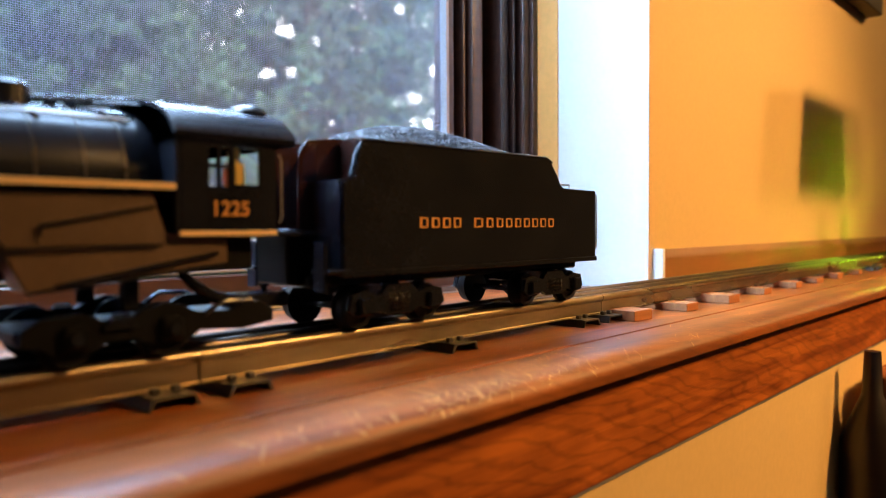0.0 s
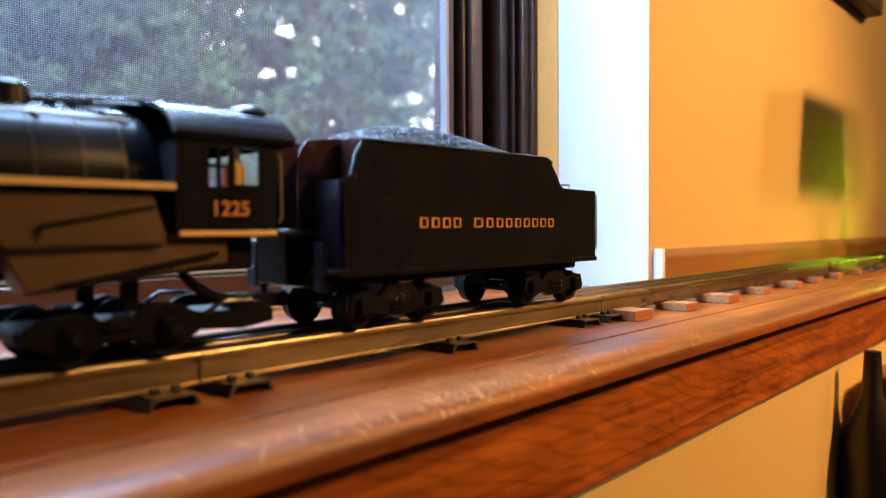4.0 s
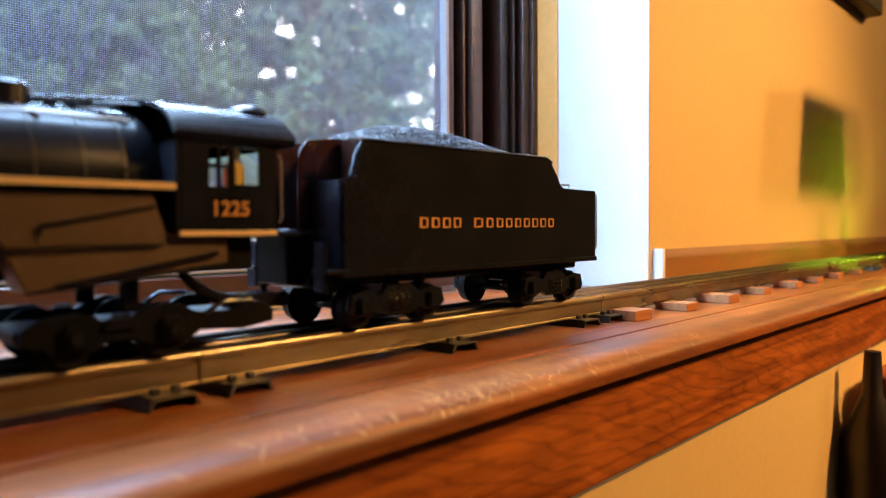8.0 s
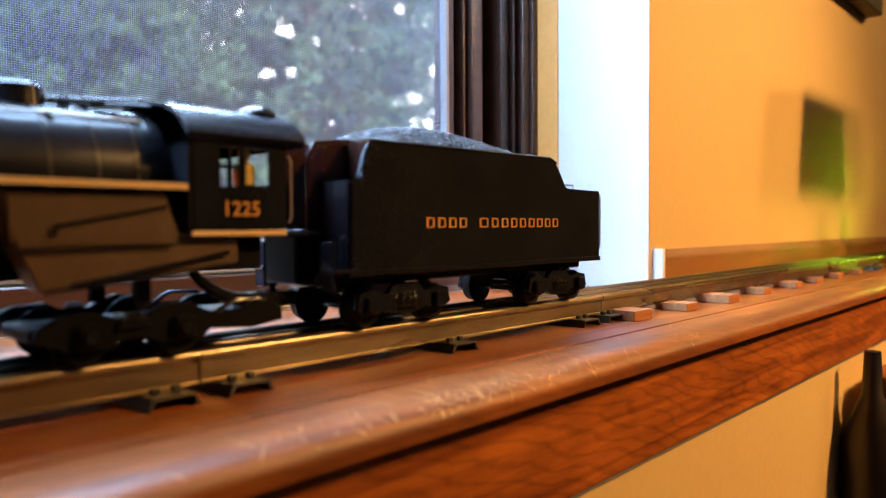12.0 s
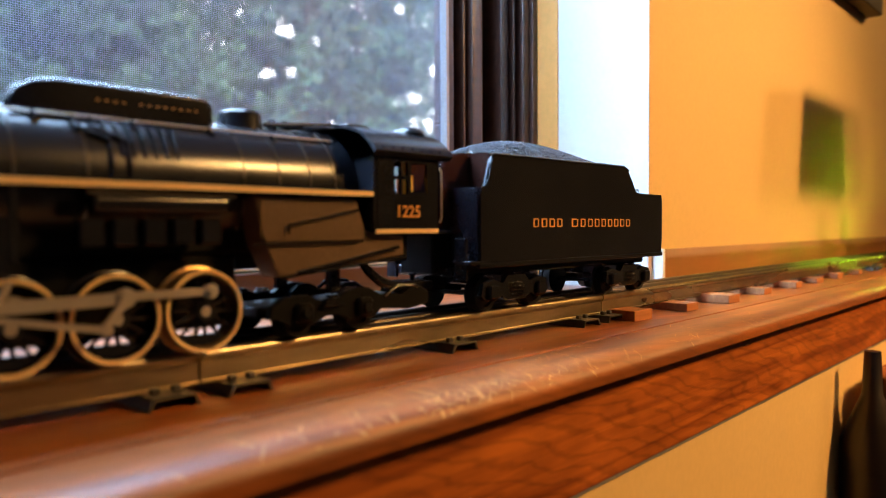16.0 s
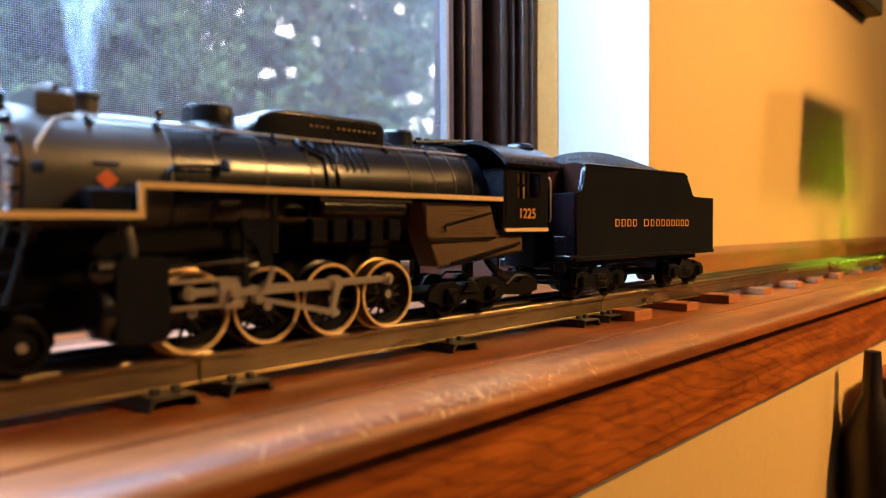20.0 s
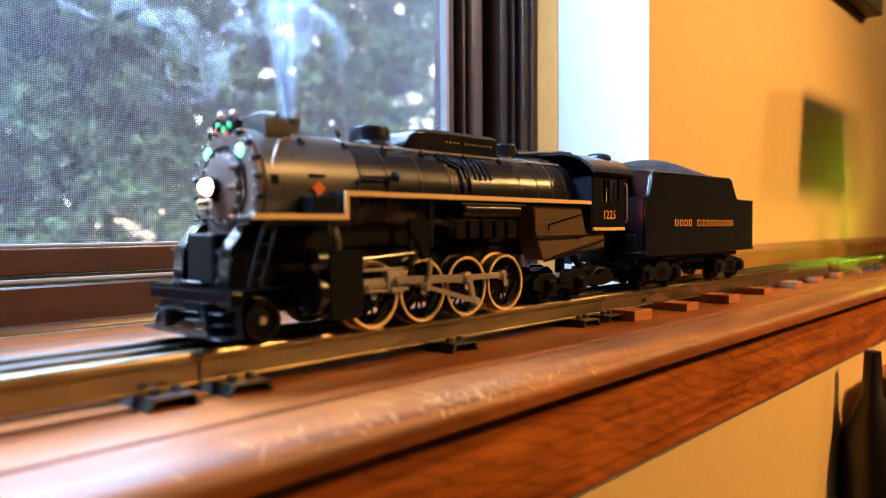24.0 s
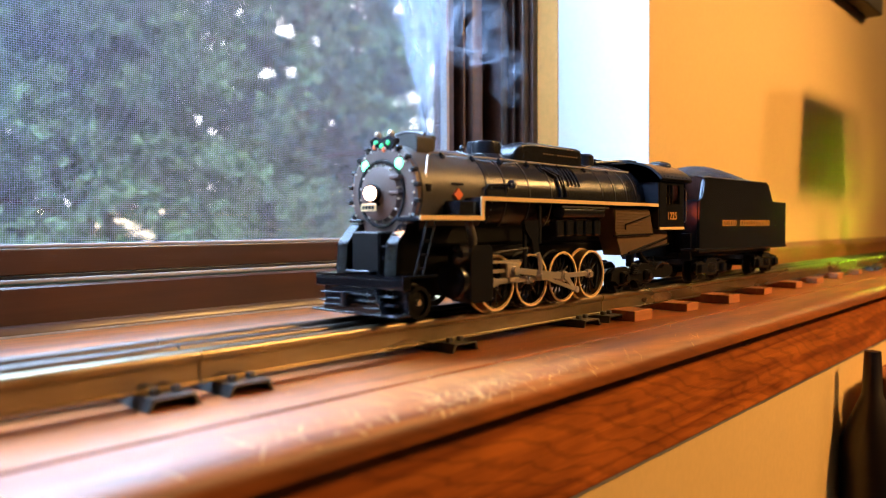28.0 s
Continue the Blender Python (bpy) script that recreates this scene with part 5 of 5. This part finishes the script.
# ---- smoke: thin curved sheets that drift as rigid pieces ----
def smoke_material(name, dense):
    mat = bpy.data.materials.new(name)
    mat.use_nodes = True
    n, l = mat.node_tree.nodes, mat.node_tree.links
    for x in list(n):
        if x.type == "BSDF_PRINCIPLED":
            n.remove(x)
    out = n["Material Output"]
    uv = n.new("ShaderNodeUVMap")
    uv.uv_map = "sheet"
    sep = n.new("ShaderNodeSeparateXYZ")
    l.new(uv.outputs[0], sep.inputs[0])
    def math_node(op, a, b=None, v=None):
        m = n.new("ShaderNodeMath")
        m.operation = op
        l.new(a, m.inputs[0])
        if b is not None:
            l.new(b, m.inputs[1])
        elif v is not None:
            m.inputs[1].default_value = v
        return m.outputs[0]
    def hump(sock, power):
        s = math_node("SINE", math_node("MULTIPLY", sock, v=math.pi))
        return math_node("POWER", math_node("MAXIMUM", s, v=0.0), v=power)
    tc = n.new("ShaderNodeTexCoord")
    mp = n.new("ShaderNodeMapping")
    mp.inputs["Scale"].default_value = (1, 1, 0.35)
    l.new(tc.outputs["Object"], mp.inputs[0])
    nz = n.new("ShaderNodeTexNoise")
    nz.inputs["Scale"].default_value, nz.inputs["Detail"].default_value, nz.inputs["Distortion"].default_value = 120, 3, 1.2
    l.new(mp.outputs[0], nz.inputs["Vector"])
    rng = n.new("ShaderNodeMapRange")
    rng.inputs[1].default_value, rng.inputs[2].default_value = 0.28, 0.78
    rng.inputs[3].default_value, rng.inputs[4].default_value = 0.0, 1.0
    l.new(nz.outputs[0], rng.inputs[0])
    fade = math_node("MULTIPLY", hump(sep.outputs[0], 1.3), hump(sep.outputs[1], 0.45))
    alpha = math_node("MULTIPLY", math_node("MULTIPLY", fade, rng.outputs[0]), v=dense)
    tr, df, tl, add = n.new("ShaderNodeBsdfTransparent"), n.new("ShaderNodeBsdfDiffuse"), n.new("ShaderNodeBsdfTranslucent"), n.new("ShaderNodeAddShader")
    df.inputs["Color"].default_value = (0.28, 0.35, 0.46, 1)
    tl.inputs["Color"].default_value = (0.36, 0.45, 0.60, 1)
    l.new(df.outputs[0], add.inputs[0])
    l.new(tl.outputs[0], add.inputs[1])
    mix = n.new("ShaderNodeMixShader")
    l.new(alpha, mix.inputs[0])
    l.new(tr.outputs[0], mix.inputs[1])
    l.new(add.outputs[0], mix.inputs[2])
    l.new(mix.outputs[0], out.inputs["Surface"])
    return mat


SMOKE = smoke_material("smoke", 0.5)
HAZE = smoke_material("thin_smoke", 0.27)
VEIL = smoke_material("faint_smoke", 0.16)


def ribbon(name, path, widths, across, mat, parent, lines=40):
    """A soft-edged sheet along a path (millimetres); across gives the sheet's side at each point."""
    ps = [Vector(p) for p in path]
    def spline(arr, u):
        k = u * (len(arr) - 1)
        i = min(int(k), len(arr) - 2)
        f = k - i
        f = f * f * (3 - 2 * f) if not isinstance(arr[0], Vector) else f
        if isinstance(arr[0], Vector):
            a, b, c, d = arr[max(i - 1, 0)], arr[i], arr[i + 1], arr[min(i + 2, len(arr) - 1)]
            return 0.5 * ((2 * b) + (c - a) * f + (2 * a - 5 * b + 4 * c - d) * f * f + (3 * b - a - 3 * c + d) * f ** 3)
        return arr[i] * (1 - f) + arr[i + 1] * f
    bm = B()
    uv = bm.loops.layers.uv.new("sheet")
    rows, cols = lines, 8
    grid = []
    for r in range(rows + 1):
        u = r / rows
        c, w, s = spline(ps, u), spline(widths, u), across(u)
        grid.append([bm.verts.new((c + s * w * (k / cols - 0.5) + s.cross(Vector((0, 0, 1))) * 0.12 * w * math.sin(k * 1.3 + u * 9)) * MM) for k in range(cols + 1)])
    for r in range(rows):
        for k in range(cols):
            f = bm.faces.new((grid[r][k], grid[r][k + 1], grid[r + 1][k + 1], grid[r + 1][k]))
            for lp, (a, b) in zip(f.loops, ((r, k), (r, k + 1), (r + 1, k + 1), (r + 1, k))):
                lp[uv].uv = (b / cols, a / rows)
    return part(name, bm, mat, parent, smooth=180)


SIDE = Vector((0.70, -0.71, 0.0))      # sheets stand roughly across the view


def build_smoke():
    col = empty("smoke_column", "thin bluish white smoke rising from the chimney", "smoke")
    rnd = random.Random(21)
    for k in range(8):
        ph = rnd.uniform(0, 6.28)
        lean = rnd.uniform(-7, 5)
        path = [(0, 0, -6), (rnd.uniform(-1, 1), 0, 6), (lean * 0.3, rnd.uniform(-2, 2), 20), (lean * 0.8 + 2.5 * math.sin(ph), rnd.uniform(-3, 3), 40), (lean * 1.4 + 4 * math.sin(ph + 1), rnd.uniform(-5, 5), 64), (lean * 2.2 + 6 * math.sin(ph + 2), 0, 95), (lean * 3, 0, 140)]
        wide = [8, 10, 14, 20, 27, 36, 48] if k < 4 else [4, 5, 6, 8, 11, 15, 20]
        def across(u, ph=ph):
            v = SIDE.copy()
            v.rotate(Euler((0, 0, 0.8 * math.sin(ph + 3 * u))))
            return v
        ribbon("smoke_sheet", path, wide, across, SMOKE if k < 5 else HAZE, col, 46)
    wisps = []
    def curl(seed, spans, wide, mat, turns=1.0):
        w = empty("smoke_wisp", "faint curling wisp of bluish smoke", "smoke", "drifting smoke")
        r = random.Random(seed)
        for j in range(spans):
            a0 = r.uniform(0, 6.28)
            size = r.uniform(16, 34)
            path = []
            for i in range(8):
                a = a0 + turns * i * 0.62
                rad = size * (1 - 0.09 * i)
                path.append((rad * math.cos(a) + r.uniform(-4, 4) + 14 * (j - spans / 2), r.uniform(-8, 8), rad * 0.8 * math.sin(a) + 2 * i - 7 * j))
            ribbon("smoke_sheet", path, [wide * q for q in (0.4, 0.9, 1, 0.8, 1.1, 0.9, 0.6, 0.3)], lambda u: Vector((0.6 * math.cos(a0 + 3 * u), -0.5, 0.6 * math.sin(a0 + 3 * u))).normalized(), mat, w, 40)
        return w
    # seconds and places (millimetres) of each wisp on its way through the air
    ways = [
        (curl(1, 4, 15, HAZE), [(0, 60, 60, 420), (20.0, 70, 60, 380), (22.0, 130, 60, 215), (23.6, 165, 60, 160), (24.4, 158, 60, 158), (25.2, 150, 60, 152), (26.5, 128, 60, 165), (27.4, 100, 60, 250), (28.0, 60, 60, 320)]),
        (curl(2, 4, 12, HAZE, 0.8), [(0, 110, 50, 460), (20.5, 120, 50, 360), (22.5, 180, 50, 200), (23.6, 205, 50, 165), (24.4, 192, 50, 150), (25.2, 186, 50, 140), (26.2, 196, 50, 150), (27.2, 180, 50, 250), (28.0, 150, 50, 330)]),
        (curl(3, 2, 6, SMOKE, 0.7), [(0, 150, 30, 460), (21.5, 150, 30, 330), (23.6, 168, 30, 165), (24.4, 172, 30, 138), (25.2, 186, 30, 124), (26.0, 200, 30, 108), (27.0, 180, 30, 170), (28.0, 130, 30, 300)]),
        (curl(4, 3, 10, SMOKE, 1.0), [(0, 180, 20, 460), (21.5, 180, 20, 330), (22.8, 190, 20, 190), (23.6, 205, 20, 172), (24.4, 205, 20, 160), (25.2, 205, 20, 168), (26.2, 190, 20, 210), (28.0, 150, 20, 330)]),
        (curl(5, 3, 36, VEIL, 1.1), [(0, 330, 70, 560), (24.5, 335, 70, 400), (26.2, 345, 60, 262), (27.2, 362, 50, 205), (28.0, 385, 45, 196)]),
        (curl(6, 2, 20, VEIL, 0.7), [(0, 400, 60, 560), (25.5, 400, 60, 380), (27.2, 400, 50, 215), (28.0, 400, 45, 172)]),
    ]
    return col, ways


smoke_column, smoke_ways = build_smoke()


def smoke_motions():
    rows = []
    for k in range(0, 57):
        t = k * 0.5
        rows.append((t, at(run_at(t) - 78.5, 0, 94.0 + RAIL, 0, 0, 16 * math.sin(t * 1.3))))
    walk(smoke_column, rows)
    for ob, way in smoke_ways:
        walk(ob, [(t, at(x, y, z, 0, 6 * math.sin(i * 1.7), 10 * math.sin(i))) for i, (t, x, y, z) in enumerate(way)])

# ---- what moves ----
# seconds and millimetres that the train has backed along the track
RUN = [(0.0, 0.0), (11.2, 0.0), (11.5, 0.2), (12.0, 4.4), (12.5, 14.5), (13.0, 25.4), (13.5, 36.5), (14.0, 47.6), (14.5, 58.6), (15.0, 69.0), (15.5, 79.2), (16.0, 90.2), (16.5, 101.8), (17.0, 113.7), (17.5, 125.8),
       (18.0, 138.0), (18.5, 150.2), (19.0, 161.0), (19.5, 171.2), (20.0, 181.0), (20.5, 191.3), (21.0, 201.8), (21.5, 212.5), (22.0, 223.4), (22.5, 234.4), (23.0, 245.6), (23.5, 256.9), (24.0, 268.5), (24.5, 280.2),
       (25.0, 291.7), (25.5, 302.8), (26.0, 314.0), (26.5, 325.0), (27.0, 336.0), (27.5, 346.8), (28.0, 357.3)]


def run_at(t):
    """Smooth place along the track at t."""
    ts, ss = [r[0] for r in RUN], [r[1] for r in RUN]
    if t <= 11.2:
        return 0.0
    i = max(1, min(len(ts) - 2, int(np.searchsorted(ts, t))))
    i0 = i - 1
    def slope(k):
        k0, k1 = max(k - 1, 0), min(k + 1, len(ts) - 1)
        return (ss[k1] - ss[k0]) / (ts[k1] - ts[k0]) if ss[k] > 0.1 else 0.0
    if t > ts[i]:
        i0, i = i, i + 1
    h = ts[i] - ts[i0]
    u = (t - ts[i0]) / h
    return ss[i0] * (2 * u ** 3 - 3 * u * u + 1) + h * slope(i0) * (u ** 3 - 2 * u * u + u) + ss[i] * (3 * u * u - 2 * u ** 3) + h * slope(i) * (u ** 3 - u * u)


def motions():
    times = [0.0, 11.2] + [11.3 + 0.1 * k for k in range(168)]
    times = [round(t, 2) for t in times if t <= 28.0001]
    if times[-1] < 28.0:
        times.append(28.0)
    s = {t: run_at(t) for t in times}
    body = [(t, at(s[t], 0, RAIL)) for t in times]
    walk(loco, body)
    walk(tender, body)
    turn = {t: (s[t] - 186.0) / R_DRIVE for t in times}      # clockwise from straight up
    for ob, x, y, side in loco_spin["drivers"]:
        lead = 0.0 if side < 0 else math.pi / 2
        walk(ob, [(t, at(x, y, R_DRIVE) @ Matrix.Rotation(turn[t] + lead, 4, "Y") @ (Matrix.Identity(4) if side < 0 else Matrix.Rotation(math.pi, 4, "Z"))) for t in times])
    for ob, x, y, r, side in loco_spin["small"] + tender_spin:
        walk(ob, [(t, at(x, y, r) @ Matrix.Rotation(s[t] / r, 4, "Y") @ (Matrix.Identity(4) if side < 0 else Matrix.Rotation(math.pi, 4, "Z"))) for t in times])
    for (ob, y), side in zip(rods["side"], (-1, 1)):
        lead = 0.0 if side < 0 else math.pi / 2
        walk(ob, [(t, at(CRANK * math.sin(turn[t] + lead), y, R_DRIVE + CRANK * math.cos(turn[t] + lead))) for t in times])
    for (mo, ym), (co, yc), (eo, ye), (ro, yr), (lo, yl), side in zip(rods["main"], rods["cross"], rods["ecc"], rods["crank"], rods["link"], (-1, 1)):
        lead = 0.0 if side < 0 else math.pi / 2
        mains, crosses, eccs, cranks, links = [], [], [], [], []
        for t in times:
            a = turn[t] + lead
            px, pz = AXLES[2] + CRANK * math.sin(a), R_DRIVE + CRANK * math.cos(a)
            zc = 22.0
            dz = pz - zc
            xc = px - math.sqrt(47.0 ** 2 - dz * dz)
            tilt = math.degrees(math.atan2(dz, px - xc))
            mains.append((t, at(px, ym, pz) @ pose(0, 0, 0, 0, -tilt, 0)))
            crosses.append((t, at(xc, yc, zc)))
            # the return crank stands on the pin and leads the eccentric rod, which swings the link
            ex = px - RETURN[0] * math.sin(a) - RETURN[1] * math.cos(a)
            ez = pz - RETURN[0] * math.cos(a) + RETURN[1] * math.sin(a)
            cranks.append((t, at(px, yr, pz) @ Matrix.Rotation(a, 4, "Y")))
            dx, dz2 = LINK_X - ex, LINK_Z - ez
            far = math.hypot(dx, dz2)
            # angle at the link's pivot between the eccentric's end and the rod's joint
            open_by = math.acos(max(-1.0, min(1.0, (LINK ** 2 + far ** 2 - ECC_ROD ** 2) / (2 * LINK * far))))
            swing = math.atan2(ex - LINK_X, LINK_Z - ez) - open_by
            jx, jz = LINK_X + LINK * math.sin(swing), LINK_Z - LINK * math.cos(swing)
            links.append((t, at(LINK_X, yl, LINK_Z) @ Matrix.Rotation(-swing, 4, "Y")))
            eccs.append((t, at(ex, ye, ez) @ pose(0, 0, 0, 0, -math.degrees(math.atan2(ez - jz, ex - jx)), 0)))
        walk(ro, cranks)
        walk(lo, links)
        walk(mo, mains)
        walk(co, crosses)
        walk(eo, eccs)
    smoke_motions()


motions()
